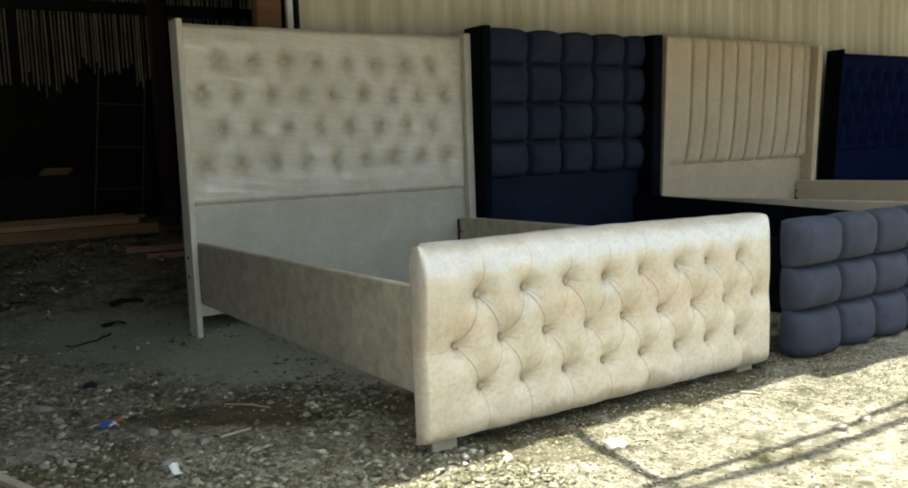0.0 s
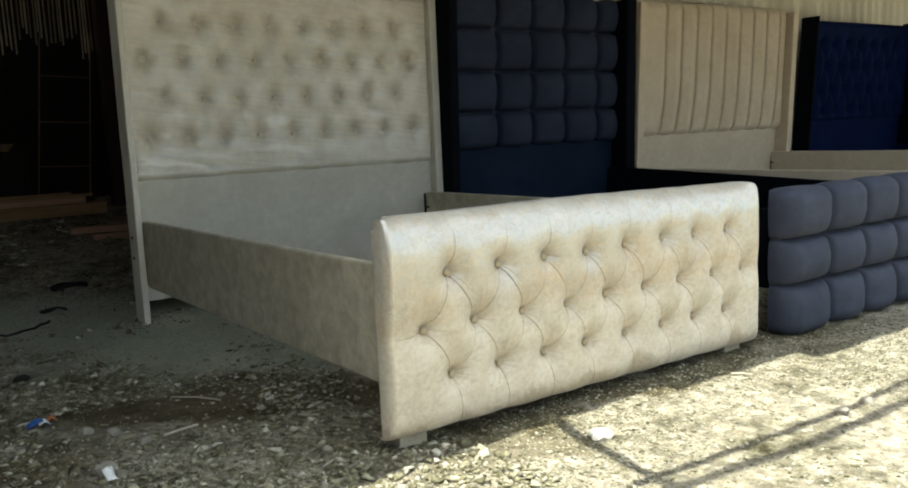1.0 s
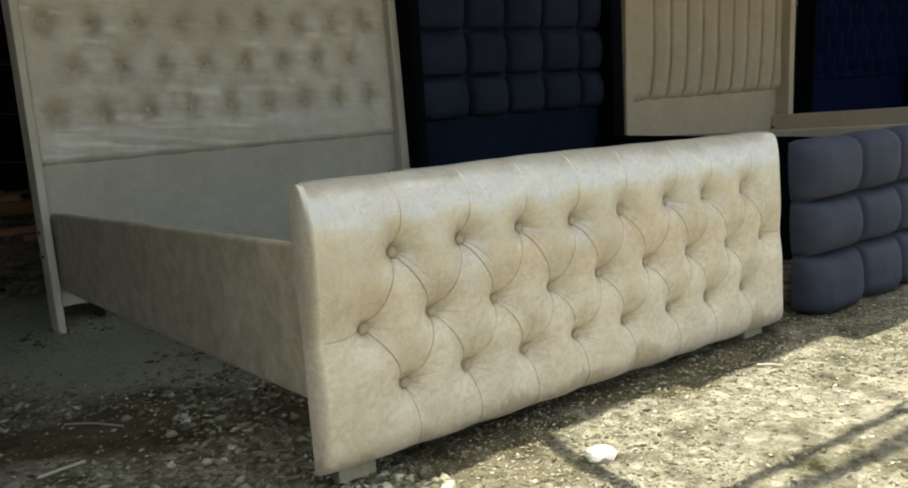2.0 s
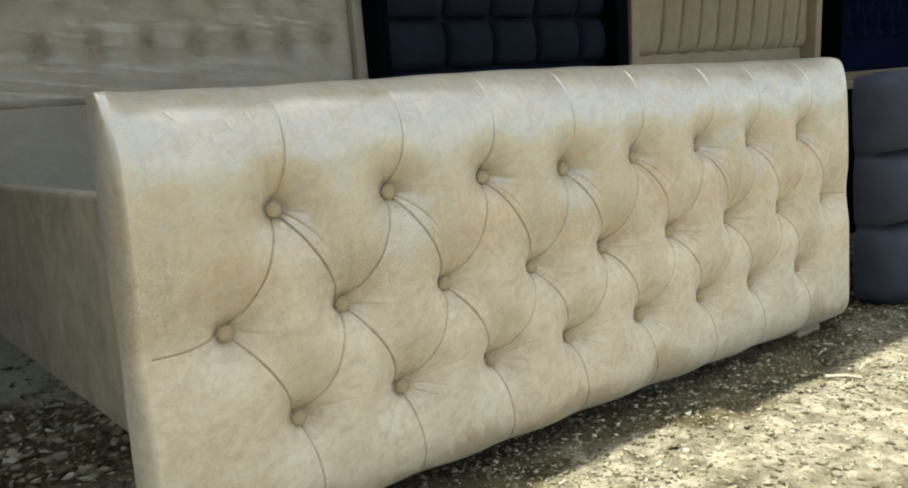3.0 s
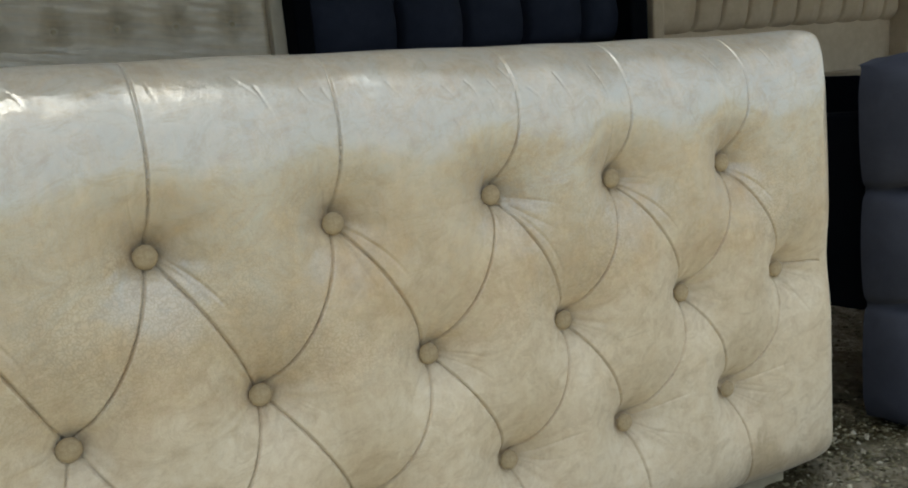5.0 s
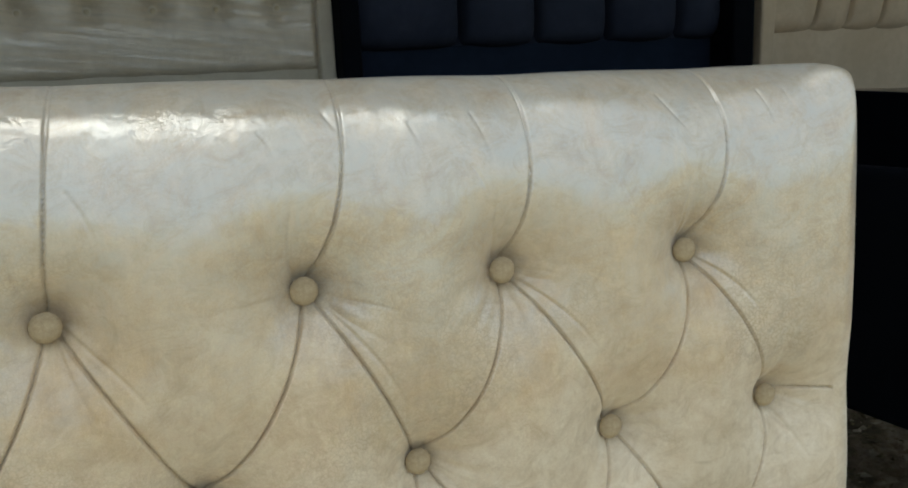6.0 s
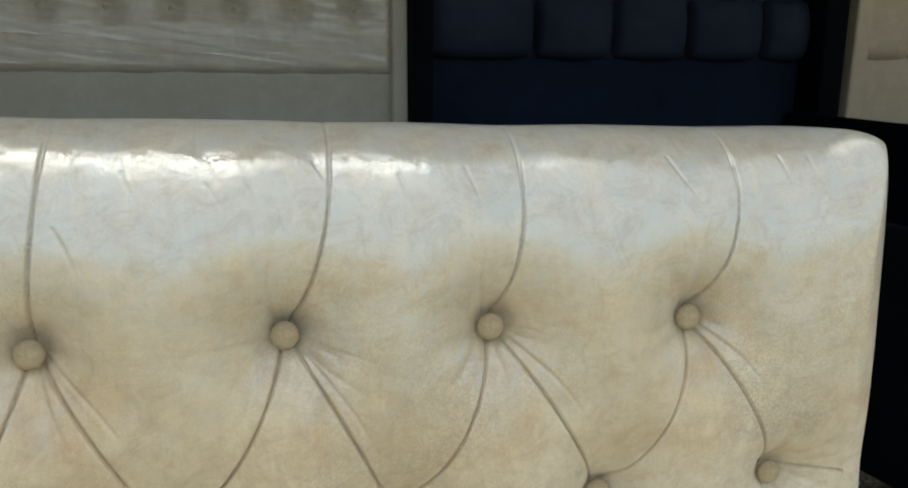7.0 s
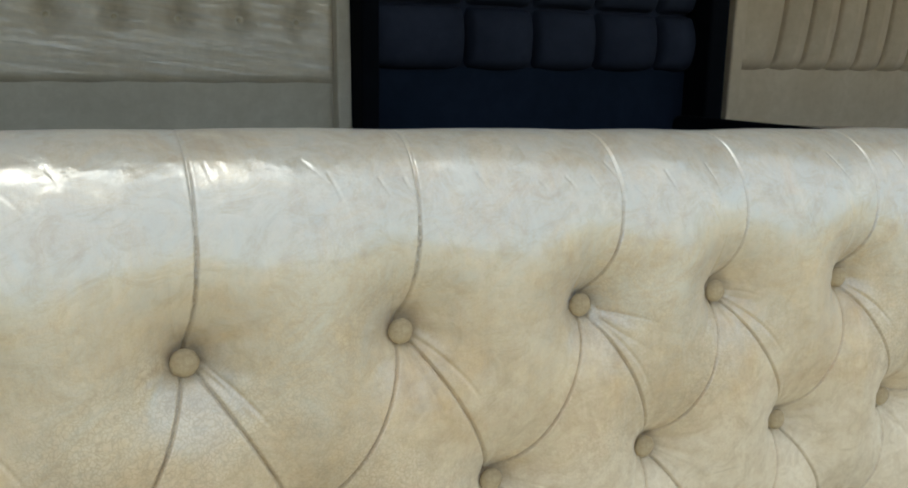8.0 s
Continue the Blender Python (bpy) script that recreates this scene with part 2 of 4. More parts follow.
            swing.inputs[1].default_value, swing.inputs[2].default_value = 2 * math.pi / 0.2105, film_phase
            wave = nt.nodes.new("ShaderNodeMath")
            wave.operation = "COSINE"
            nt.links.new(swing.outputs[0], wave.inputs[0])
            dip = nt.nodes.new("ShaderNodeMath")
            dip.operation = "MULTIPLY_ADD"
            nt.links.new(wave.outputs[0], dip.inputs[0])
            dip.inputs[1].default_value = -0.022
            nt.links.new(xyz.outputs["Z"], dip.inputs[2])
            nt.links.new(dip.outputs[0], rag.inputs[2])
            sheen_mask = nt.nodes.new("ShaderNodeMapRange")
            sheen_mask.inputs[1].default_value, sheen_mask.inputs[2].default_value = film_top, film_top + 0.23
            sheen_mask.inputs[3].default_value, sheen_mask.inputs[4].default_value = 0.07, 1.0
            nt.links.new(rag.outputs[0], sheen_mask.inputs[0])
            nt.links.new(sheen_mask.outputs[0], b.inputs["Coat Weight"])
            # milky film, with the whitish sky reflection painted into the base colour
            film_haze = nt.nodes.new("ShaderNodeMath")
            film_haze.operation = "MULTIPLY"
            scuff = nt.nodes.new("ShaderNodeMath")
            scuff.operation = "MULTIPLY"
            worn_film = nt.nodes.new("ShaderNodeMapRange")
            worn_film.inputs[3].default_value, worn_film.inputs[4].default_value = 0.45, 1.60
            nt.links.new(noise_fac(nt, coords(nt, (1, 1, 1.4), (0, radians(35), 0)), 16, 7, 0.72, 0.33, 0.67, 0.9), worn_film.inputs[0])
            nt.links.new(sheen_mask.outputs[0], scuff.inputs[0])
            nt.links.new(worn_film.outputs[0], scuff.inputs[1])
            nt.links.new(scuff.outputs[0], film_haze.inputs[0])
            film_haze.inputs[1].default_value = 0.54
            # dust and grime caught under and on it
            grime = nt.nodes.new("ShaderNodeMath")
            grime.operation = "MULTIPLY"
            nt.links.new(noise_fac(nt, coords(nt, (1, 1, 1.5), (0, radians(20), 0)), 24, 9, 0.76, 0.47, 0.72, 1.2), grime.inputs[0])
            grime.inputs[1].default_value = 0.58
            filmed = mixed(nt, film_haze.outputs[0], grain, (0.525, 0.53, 0.495))
            nt.links.new(mixed(nt, grime.outputs[0], filmed, (0.395, 0.305, 0.19)), b.inputs["Base Color"])
        if film:
            # bands of film pulled across
            band = noise_fac(nt, coords(nt, (0.35, 1, 13), (0, radians(-7), 0)), 5, 6, 0.65, 0.44, 0.62, 0.1)
            soft = nt.nodes.new("ShaderNodeMapRange")
            soft.inputs[3].default_value, soft.inputs[4].default_value = 0.18, 1.0
            nt.links.new(band, soft.inputs[0])
            nt.links.new(soft.outputs[0], b.inputs["Coat Weight"])
            # grey streaks in the base colour stand for sheen on the film
            dull = nt.nodes.new("ShaderNodeMath")
            dull.operation = "MULTIPLY"
            nt.links.new(noise_fac(nt, coords(nt, (0.5, 1, 9), (0, radians(-5), 0)), 6, 7, 0.7, 0.40, 0.66, 0.3), dull.inputs[0])
            dull.inputs[1].default_value = 0.42
            nt.links.new(mixed(nt, dull.outputs[0], grain, (0.47, 0.475, 0.455)), b.inputs["Base Color"])
    return m


def plain(name, dark, light, scale=6.0, rough=0.6, bump=0.2, stretch=(1, 1, 1), metal=0.0, vary=0.0):
    m, nt, b = material(name)
    v = coords(nt, stretch)
    big = noise_fac(nt, v, scale, 5, 0.6)
    fine = noise_fac(nt, v, scale * 12, 3, 0.6)
    c = mixed(nt, big, dark, light)
    c = mixed(nt, 0.25, c, mixed(nt, fine, dark, light))
    if vary:
        # each piece a little lighter or darker than the next
        info = nt.nodes.new("ShaderNodeObjectInfo")
        shade = nt.nodes.new("ShaderNodeMapRange")
        shade.inputs[3].default_value, shade.inputs[4].default_value = vary, 0.0
        nt.links.new(info.outputs["Random"], shade.inputs[0])
        c = mixed(nt, shade.outputs[0], c, (0.12, 0.095, 0.06))
    nt.links.new(c, b.inputs["Base Color"])
    b.inputs["Roughness"].default_value = rough
    b.inputs["Metallic"].default_value = metal
    bumped(nt, b, [(big, bump * 0.6, 0.004), (fine, bump, 0.001)])
    return m


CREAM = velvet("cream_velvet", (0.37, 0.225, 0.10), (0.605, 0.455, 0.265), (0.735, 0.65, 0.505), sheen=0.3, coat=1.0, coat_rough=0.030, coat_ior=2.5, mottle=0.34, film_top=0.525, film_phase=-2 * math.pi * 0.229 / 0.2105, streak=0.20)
CREAM_WRAP = velvet("cream_velvet_wrapped", (0.36, 0.295, 0.205), (0.565, 0.49, 0.37), (0.665, 0.605, 0.49), coat=1.0, coat_rough=0.12, film=True, coat_ior=2.4, mottle=0.36)
CREAM_WING = velvet("cream_velvet_wing", (0.46, 0.415, 0.33), (0.60, 0.555, 0.46), (0.68, 0.64, 0.55), sheen=0.15)
CREAM_DRY = velvet("cream_velvet_plain", (0.39, 0.352, 0.278), (0.495, 0.46, 0.38), (0.58, 0.545, 0.465), sheen=0.15)
BEIGE = velvet("beige_suede", (0.41, 0.335, 0.24), (0.52, 0.43, 0.31), (0.60, 0.51, 0.385), sheen=0.15)
# bed two's headboard: slate weave with the under-roof shade put into its colour
SLATE_SHADED = velvet("slate_weave_shaded", (0.013, 0.017, 0.030), (0.022, 0.028, 0.048), (0.033, 0.041, 0.066), blotch=3, sheen=0.0, shine=0.08)
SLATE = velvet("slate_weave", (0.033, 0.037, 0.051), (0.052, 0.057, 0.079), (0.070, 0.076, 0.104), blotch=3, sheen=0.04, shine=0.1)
# bed two's lower panel, its navy darkened to hold the shade there
INK = velvet("navy_cloth_shaded", (0.0055, 0.0095, 0.0185), (0.0088, 0.0148, 0.029), (0.0138, 0.021, 0.040), blotch=3, sheen=0.0, shine=0.05)
# near-black: on bed two's rails it paints the shade between the beds
PITCH = velvet("blackened_cloth", (0.0015, 0.002, 0.0035), (0.0025, 0.0035, 0.006), (0.004, 0.0055, 0.009), blotch=3, sheen=0.0, shine=0.05)
TAN = velvet("tan_velvet", (0.27, 0.20, 0.12), (0.40, 0.32, 0.205), (0.50, 0.42, 0.29), blotch=40, sheen=0.1)
TAUPE = velvet("taupe_velvet", (0.25, 0.215, 0.150), (0.47, 0.412, 0.30), (0.58, 0.525, 0.405), sheen=0.1, mottle=0.6, blotch=3.2)
NAVY = velvet("navy_velvet", (0.0008, 0.0025, 0.014), (0.0015, 0.0055, 0.031), (0.003, 0.010, 0.050), sheen=0.0, blotch=3, shine=0.05)
BLACK = plain("black_iron", (0.012, 0.012, 0.013), (0.03, 0.028, 0.026), 30, 0.5, 0.2, metal=0.6)
WOOD = plain("dusty_wood", (0.12, 0.07, 0.04), (0.30, 0.19, 0.11), 4, 0.8, 0.4, (1, 1, 1))
PINK_WOOD = plain("fresh_reddish_plank", (0.30, 0.16, 0.10), (0.52, 0.32, 0.22), 3, 0.85, 0.4, (0.3, 1, 4))
RED_WOOD = plain("reddish_plank", (0.09, 0.042, 0.02), (0.22, 0.11, 0.055), 3, 0.85, 0.4, (0.3, 1, 4))
PLANK = plain("rough_sawn_plank", (0.17, 0.10, 0.05), (0.40, 0.26, 0.14), 3, 0.85, 0.4, (0.3, 1, 4))
DARK_RED = plain("dark_red_paint", (0.014, 0.004, 0.003), (0.035, 0.010, 0.007), 4, 0.7, 0.3)
BAMBOO = plain("dusty_bamboo", (0.20, 0.17, 0.105), (0.80, 0.72, 0.54), 3, 0.6, 0.3, (9, 9, 1.5), vary=0.9)
# near-black: the dimness inside the shed is put into this colour
DARK_WOOD = plain("near_black_wood", (0.004, 0.0035, 0.003), (0.010, 0.009, 0.0075), 3, 0.9, 0.4)
PALE_WOOD = plain("pale_splinter", (0.32, 0.27, 0.2), (0.5, 0.45, 0.36), 9, 0.8, 0.3)
ROOF = plain("rusty_roof_sheet", (0.10, 0.09, 0.08), (0.22, 0.20, 0.18), 2, 0.6, 0.2, metal=0.3)
WALL = plain("cream_wall_sheet", (0.43, 0.385, 0.285), (0.74, 0.69, 0.57), 1.6, 0.6, 0.2, (5, 1, 0.2))
STONE = plain("limestone_chip", (0.22, 0.20, 0.16), (0.44, 0.41, 0.34), 9, 0.9, 0.5, vary=0.65)
PALE_STONE = plain("pale_limestone", (0.42, 0.38, 0.31), (0.66, 0.62, 0.55), 14, 0.9, 0.6)
WHITE = plain("white_paint", (0.6, 0.6, 0.58), (0.75, 0.75, 0.72), 8, 0.6, 0.2)
PAPER = plain("white_scrap", (0.62, 0.62, 0.6), (0.78, 0.78, 0.76), 14, 0.7, 0.2)
BLUE = plain("blue_plastic", (0.03, 0.10, 0.35), (0.05, 0.16, 0.5), 20, 0.35, 0.2)
ORANGE = plain("orange_plastic", (0.5, 0.14, 0.04), (0.6, 0.2, 0.06), 20, 0.35, 0.2)


def gravel_material(name):
    m, nt, b = material(name)
    v = coords(nt)
    big = noise_fac(nt, v, 1.1, 4, 0.6, 0.40, 0.62, 0.4)
    mid = noise_fac(nt, v, 7, 5, 0.65, 0.35, 0.65)
    fine = noise_fac(nt, v, 60, 4, 0.7, 0.3, 0.7)
    vor = nt.nodes.new("ShaderNodeTexVoronoi")
    vor.inputs["Scale"].default_value = 46
    nt.links.new(v, vor.inputs["Vector"])
    cell = nt.nodes.new("ShaderNodeSeparateColor")
    nt.links.new(vor.outputs["Color"], cell.inputs[0])
    dirt = mixed(nt, mid, (0.036, 0.031, 0.012), (0.14, 0.124, 0.056))
    chips = mixed(nt, cell.outputs[0], (0.27, 0.235, 0.165), (0.45, 0.405, 0.32))
    chips = mixed(nt, 0.4, chips, mixed(nt, fine, (0.19, 0.165, 0.115), (0.42, 0.385, 0.31)))
    share = nt.nodes.new("ShaderNodeMath")
    share.operation, share.use_clamp = "MULTIPLY_ADD", True
    nt.links.new(big, share.inputs[0])
    share.inputs[1].default_value = 0.6
    nt.links.new(mid, share.inputs[2])
    col = mixed(nt, share.outputs[0], dirt, chips)

    lump = nt.nodes.new("ShaderNodeTexVoronoi")
    lump.inputs["Scale"].default_value = 26
    nt.links.new(v, lump.inputs["Vector"])
    tone = nt.nodes.new("ShaderNodeSeparateColor")
    nt.links.new(lump.outputs["Color"], tone.inputs[0])
    col = mixed(nt, 0.28, col, tone.outputs[1], "OVERLAY")

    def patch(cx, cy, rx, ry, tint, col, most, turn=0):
        """A stain of its own outline on the yard; one strip also holds shade."""
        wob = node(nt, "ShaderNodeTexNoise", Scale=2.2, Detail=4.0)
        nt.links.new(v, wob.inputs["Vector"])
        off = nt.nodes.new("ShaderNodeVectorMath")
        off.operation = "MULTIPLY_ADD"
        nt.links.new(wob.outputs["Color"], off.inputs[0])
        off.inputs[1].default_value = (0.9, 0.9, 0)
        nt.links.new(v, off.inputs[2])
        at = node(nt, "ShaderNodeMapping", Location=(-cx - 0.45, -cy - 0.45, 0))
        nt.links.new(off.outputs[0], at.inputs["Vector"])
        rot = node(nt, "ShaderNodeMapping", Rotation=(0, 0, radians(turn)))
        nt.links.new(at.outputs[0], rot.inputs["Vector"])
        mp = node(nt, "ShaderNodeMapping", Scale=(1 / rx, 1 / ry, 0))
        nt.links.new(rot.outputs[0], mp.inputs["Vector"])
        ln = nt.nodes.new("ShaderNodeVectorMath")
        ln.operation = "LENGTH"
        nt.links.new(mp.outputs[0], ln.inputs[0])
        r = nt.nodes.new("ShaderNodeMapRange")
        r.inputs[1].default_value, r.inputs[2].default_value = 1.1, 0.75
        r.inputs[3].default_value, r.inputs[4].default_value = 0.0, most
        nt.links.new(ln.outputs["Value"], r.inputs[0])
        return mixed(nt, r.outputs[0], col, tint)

    dust = mixed(nt, fine, (0.29, 0.31, 0.225), (0.49, 0.515, 0.385))
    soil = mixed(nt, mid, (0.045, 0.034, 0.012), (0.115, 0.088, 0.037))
    col = patch(0.27, 1.97, 1.9, 0.82, dust, col, 0.8, 45)
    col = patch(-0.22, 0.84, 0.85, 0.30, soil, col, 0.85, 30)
    ochre = mixed(nt, mid, (0.07, 0.05, 0.018), (0.15, 0.112, 0.045))
    col = patch(-1.25, 0.60, 0.55, 0.26, ochre, col, 0.85)
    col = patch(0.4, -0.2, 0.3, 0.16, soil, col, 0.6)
    # dark soil strip, its colour also deepened for shade under the footboard
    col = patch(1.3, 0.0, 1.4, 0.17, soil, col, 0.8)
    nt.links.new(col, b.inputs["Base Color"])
    b.inputs["Roughness"].default_value = 0.95
    b.inputs["Specular IOR Level"].default_value = 0.2
    bumped(nt, b, [(vor.outputs["Distance"], 0.8, 0.010), (fine, 1.0, 0.010)])
    return m


GRAVEL = gravel_material("gravel_ground")


def chip_material():
    m, nt, b = material("gravel_chips")
    v = coords(nt)
    g = nt.nodes.new("ShaderNodeNewGeometry")
    fine = noise_fac(nt, v, 50, 4, 0.6)
    ramp = nt.nodes.new("ShaderNodeValToRGB")
    ramp.color_ramp.elements[0].color = (0.078, 0.069, 0.034, 1)
    ramp.color_ramp.elements[1].color = (0.53, 0.50, 0.41, 1)
    ramp.color_ramp.elements.new(0.86).color = (0.36, 0.33, 0.235, 1)
    e = ramp.color_ramp.elements.new(0.6)
    e.color = (0.21, 0.19, 0.116, 1)
    nt.links.new(g.outputs["Random Per Island"], ramp.inputs[0])
    nt.links.new(mixed(nt, 0.35, ramp.outputs[0], fine, "OVERLAY"), b.inputs["Base Color"])
    b.inputs["Roughness"].default_value = 0.92
    bumped(nt, b, [(fine, 0.6, 0.003)])
    return m


CHIPS = chip_material()


# ---- ground ----
def slope(x, y):
    return 0.035 * np.clip(y, 0, 2.8) + 0.115 * np.clip(y - 2.8, 0, 3.4)


def ground_z(x, y):
    """Height of the yard: a gentle rise towards the shed, lumps and hollows."""
    x, y = np.asarray(x, float), np.asarray(y, float)
    near = np.exp(-((x / 9) ** 2 + ((y - 1) / 9) ** 2))
    lumps = 0.014 * vnoise(x * 1.6, y * 1.6, 3) + 0.008 * vnoise(x * 5, y * 5, 4) + 0.005 * vnoise(x * 17, y * 17, 5) + 0.003 * vnoise(x * 43, y * 43, 6)
    return slope(x, y) + near * lumps


def axis(fine0, fine1, step, far):
    mid = np.arange(fine0, fine1 + step / 2, step)
    out = np.geomspace(step, far, 40)
    return np.concatenate([fine0 - np.cumsum(out)[::-1], mid, fine1 + np.cumsum(out)])


gx, gy = np.meshgrid(axis(-3.2, 5.0, 0.022, 25), axis(-2.8, 5.0, 0.022, 25))
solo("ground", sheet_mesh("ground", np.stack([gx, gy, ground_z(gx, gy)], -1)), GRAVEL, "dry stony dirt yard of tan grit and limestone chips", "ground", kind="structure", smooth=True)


# ---- building: sheet wall, shed, roof ----
def corrugated(name, x0, x1, y, z0, z1, pitch, depth):
    xs = np.arange(x0, x1, pitch / 8)
    wave = depth * np.sign(np.sin(2 * np.pi * xs / pitch)) * np.abs(np.sin(2 * np.pi * xs / pitch)) ** 0.5
    zs = np.array([z0, z1])
    X, Z = np.meshgrid(xs, zs)
    return sheet_mesh(name, np.stack([X, np.broadcast_to(y + wave, X.shape), Z], -1))


WALL_Y = 2.78
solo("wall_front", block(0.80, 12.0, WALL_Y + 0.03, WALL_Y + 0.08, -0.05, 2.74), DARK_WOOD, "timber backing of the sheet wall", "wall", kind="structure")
solo("wall_sheet", corrugated("wall_sheet", 0.81, 12.0, WALL_Y, 0.02, 2.74, 0.15, 0.012), WALL, "cream corrugated metal wall sheeting, weather-streaked", "wall", kind="structure", smooth=True)
solo("wall_shed_right", block(5.0, 5.1, WALL_Y + 0.082, 7.1, 0, 3.25), DARK_WOOD, "unseen dark side wall added to close the shed", "wall", kind="structure")
# out of view; added to keep light off surfaces that face left
solo("wall_yard_left", block(-3.0, -2.9, -3.4, 0.19, -0.1, 2.2), DARK_WOOD, "unseen dark wall added left of the yard to block light", "wall", kind="structure")
# never in view; added to cut the light reaching the shed floor
solo("wall_shed_left", block(-2.9, -2.8, 0.2, 7.1, -0.1, 2.42), DARK_WOOD, "unseen dark side wall added to close the shed", "wall", kind="structure")
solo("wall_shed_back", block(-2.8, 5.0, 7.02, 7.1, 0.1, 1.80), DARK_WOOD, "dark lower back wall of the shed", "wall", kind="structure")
# roof sheet; its front edge throws the line of shade before the beds
ROOF_Z = 2.40


def eave_y(x):
    """The roof's front edge, which is not quite straight."""
    return float(np.interp(x, (-1.4, -0.5, 0.1, 0.5, 1.3, 1.7, 2.3, 3.7), (-0.16, -0.08, 0.0, -0.035, -0.120, -0.180, -0.255, -0.38)))


roof = tagged(new("roof"), "rusty metal sheet roof over shed and beds", "roof", kind="structure")
ORIGIN[roof.name] = Vector((0, 0, 0))
rs = random.Random(2)
for k in range(21):
    xa = -4.7 + 0.8 * k
    e = rs.uniform(-0.018, 0.018)
    sheet = bmesh.new()
    beam(sheet, (xa + 0.4, 7.4, 3.45 + 0.012 * (k % 2)), (xa + 0.4 + rs.uniform(-0.02, 0.02), eave_y(xa + 0.4) + e, ROOF_Z + 0.012 * (k % 2)), 0.86, 0.006)
    part("roof_sheet", sheet, ROOF, roof)

# ---- upholstered pads ----
def wrap(length, r0, r1, side, step):
    """Places along a sheet drawn over a rounded edge at each end (run along the face, depth): position, depth behind the face, lean of the normal."""
    def end(r):
        n = max(4, int((r[0] + r[1]) / step))
        ang = np.linspace(math.pi / 2, 0, n, endpoint=False)
        back = np.linspace(side, 0, max(2, int(side / (2 * step))), endpoint=False)
        return (np.concatenate([0 * back, r[0] - r[0] * np.sin(ang)]), np.concatenate([r[1] + back, r[1] - r[1] * np.cos(ang)]),
                np.concatenate([0 * back + 1, np.sin(ang) * r[1] / np.hypot(np.sin(ang) * r[1], np.cos(ang) * r[0])]))
    p0, d0, n0 = end(r0)
    p1, d1, n1 = end(r1)
    flat = np.linspace(r0[0], length - r1[0], max(4, int((length - r0[0] - r1[0]) / step)))
    return (np.concatenate([p0, flat, length - p1[::-1]]), np.concatenate([d0, 0 * flat, d1[::-1]]), np.concatenate([-n0, 0 * flat, n1[::-1]]))


def pad(name, x0, x1, z0, z1, y, depth, relief, left=(0.03, 0.03), right=(0.03, 0.03), low=(0.05, 0.05), top=(0.05, 0.05), side=0.05, step=0.006, crown=0.0, sag=None, square=0.0):
    """A padded face towards -y over a board: relief(x, z) is its swelling in metres."""
    px, dx, nx = wrap(x1 - x0, left, right, side, step)
    pz, dz, nz = wrap(z1 - z0, low, top, side, step)
    X, Z = np.meshgrid(px + x0, pz + z0)
    DX, DZ = np.meshgrid(dx, dz)
    NX, NZ = np.meshgrid(nx, nz)
    # the cloth is pulled square at the two ends
    DZ = DZ * (1 - square * np.clip((Z - z0) / (z1 - z0) * 3 - 1, 0, 1) * (np.exp(-((X - x0) / 0.05) ** 2) + np.exp(-((x1 - X) / 0.06) ** 2)))
    NY = -np.sqrt(np.clip(1 - NX ** 2, 0, 1) * np.clip(1 - NZ ** 2, 0, 1)) - 0.02
    L = np.sqrt(NX ** 2 + NY ** 2 + NZ ** 2)
    H = relief(X, Z) * (1 - 0.8 * np.clip(np.abs(NX), 0, 1)) * (1 - 0.85 * np.clip(np.abs(NZ), 0, 1) ** 2)
    u, w = (X - x0) / (x1 - x0), (Z - z0) / (z1 - z0)
    Y = y + np.minimum((DX ** 3 + DZ ** 3) ** (1 / 3), depth) - crown * (16 * u * (1 - u) * w * (1 - w)) ** 0.5
    P = np.stack([X + H * NX / L, Y + H * NY / L, Z + H * NZ / L], -1)
    if sag is not None:
        P[..., 2] += (sag[0] - X) * sag[1] + w ** 4 * (0.006 * np.exp(-((X - 0.85) / 0.42) ** 2) - 0.004 * np.clip((X - 1.2) / 0.7, 0, 1))
        # the ends: one side leans in a little, the other's top corner slumps
        P[..., 0] += (0.013 * w - 0.004) * np.exp(-((X - x0) / 0.12) ** 2)
        P[..., 2] -= 0.014 * w ** 4 * np.exp(-((x1 - X) / 0.022) ** 2)
    return sheet_mesh(name, P)


def nearest(X, Z, lines, reach=0.16):
    """Distance from each place of the sheet to the nearest of some lines of points, up to reach."""
    xs, zs = X[0], Z[:, 0]
    out = np.full(X.shape, reach)
    for pts in lines:
        i0, i1 = np.searchsorted(xs, (pts[:, 0].min() - reach, pts[:, 0].max() + reach))
        j0, j1 = np.searchsorted(zs, (pts[:, 1].min() - reach, pts[:, 1].max() + reach))
        if i1 <= i0 or j1 <= j0:
            continue
        x, z = xs[i0:i1], zs[j0:j1]
        best = np.full((j1 - j0, i1 - i0), reach ** 2)
        for p in pts:
            np.minimum(best, (x[None] - p[0]) ** 2 + (z[:, None] - p[1]) ** 2, out=best)
        out[j0:j1, i0:i1] = np.minimum(out[j0:j1, i0:i1], np.sqrt(best))
    return out


def curve(a, b, bulge, n=0, start=0.01):
    """A fold from a to b that swells sideways by bulge (metres)."""
    a, b = np.array(a), np.array(b)
    d = b - a
    s = np.array([-d[1], d[0]]) / np.hypot(*d)
    t = np.linspace(start, 1 - start, n or int(np.hypot(*d) / 0.0016))[:, None]
    return a + d * t + s * (4 * t * (1 - t)) * bulge


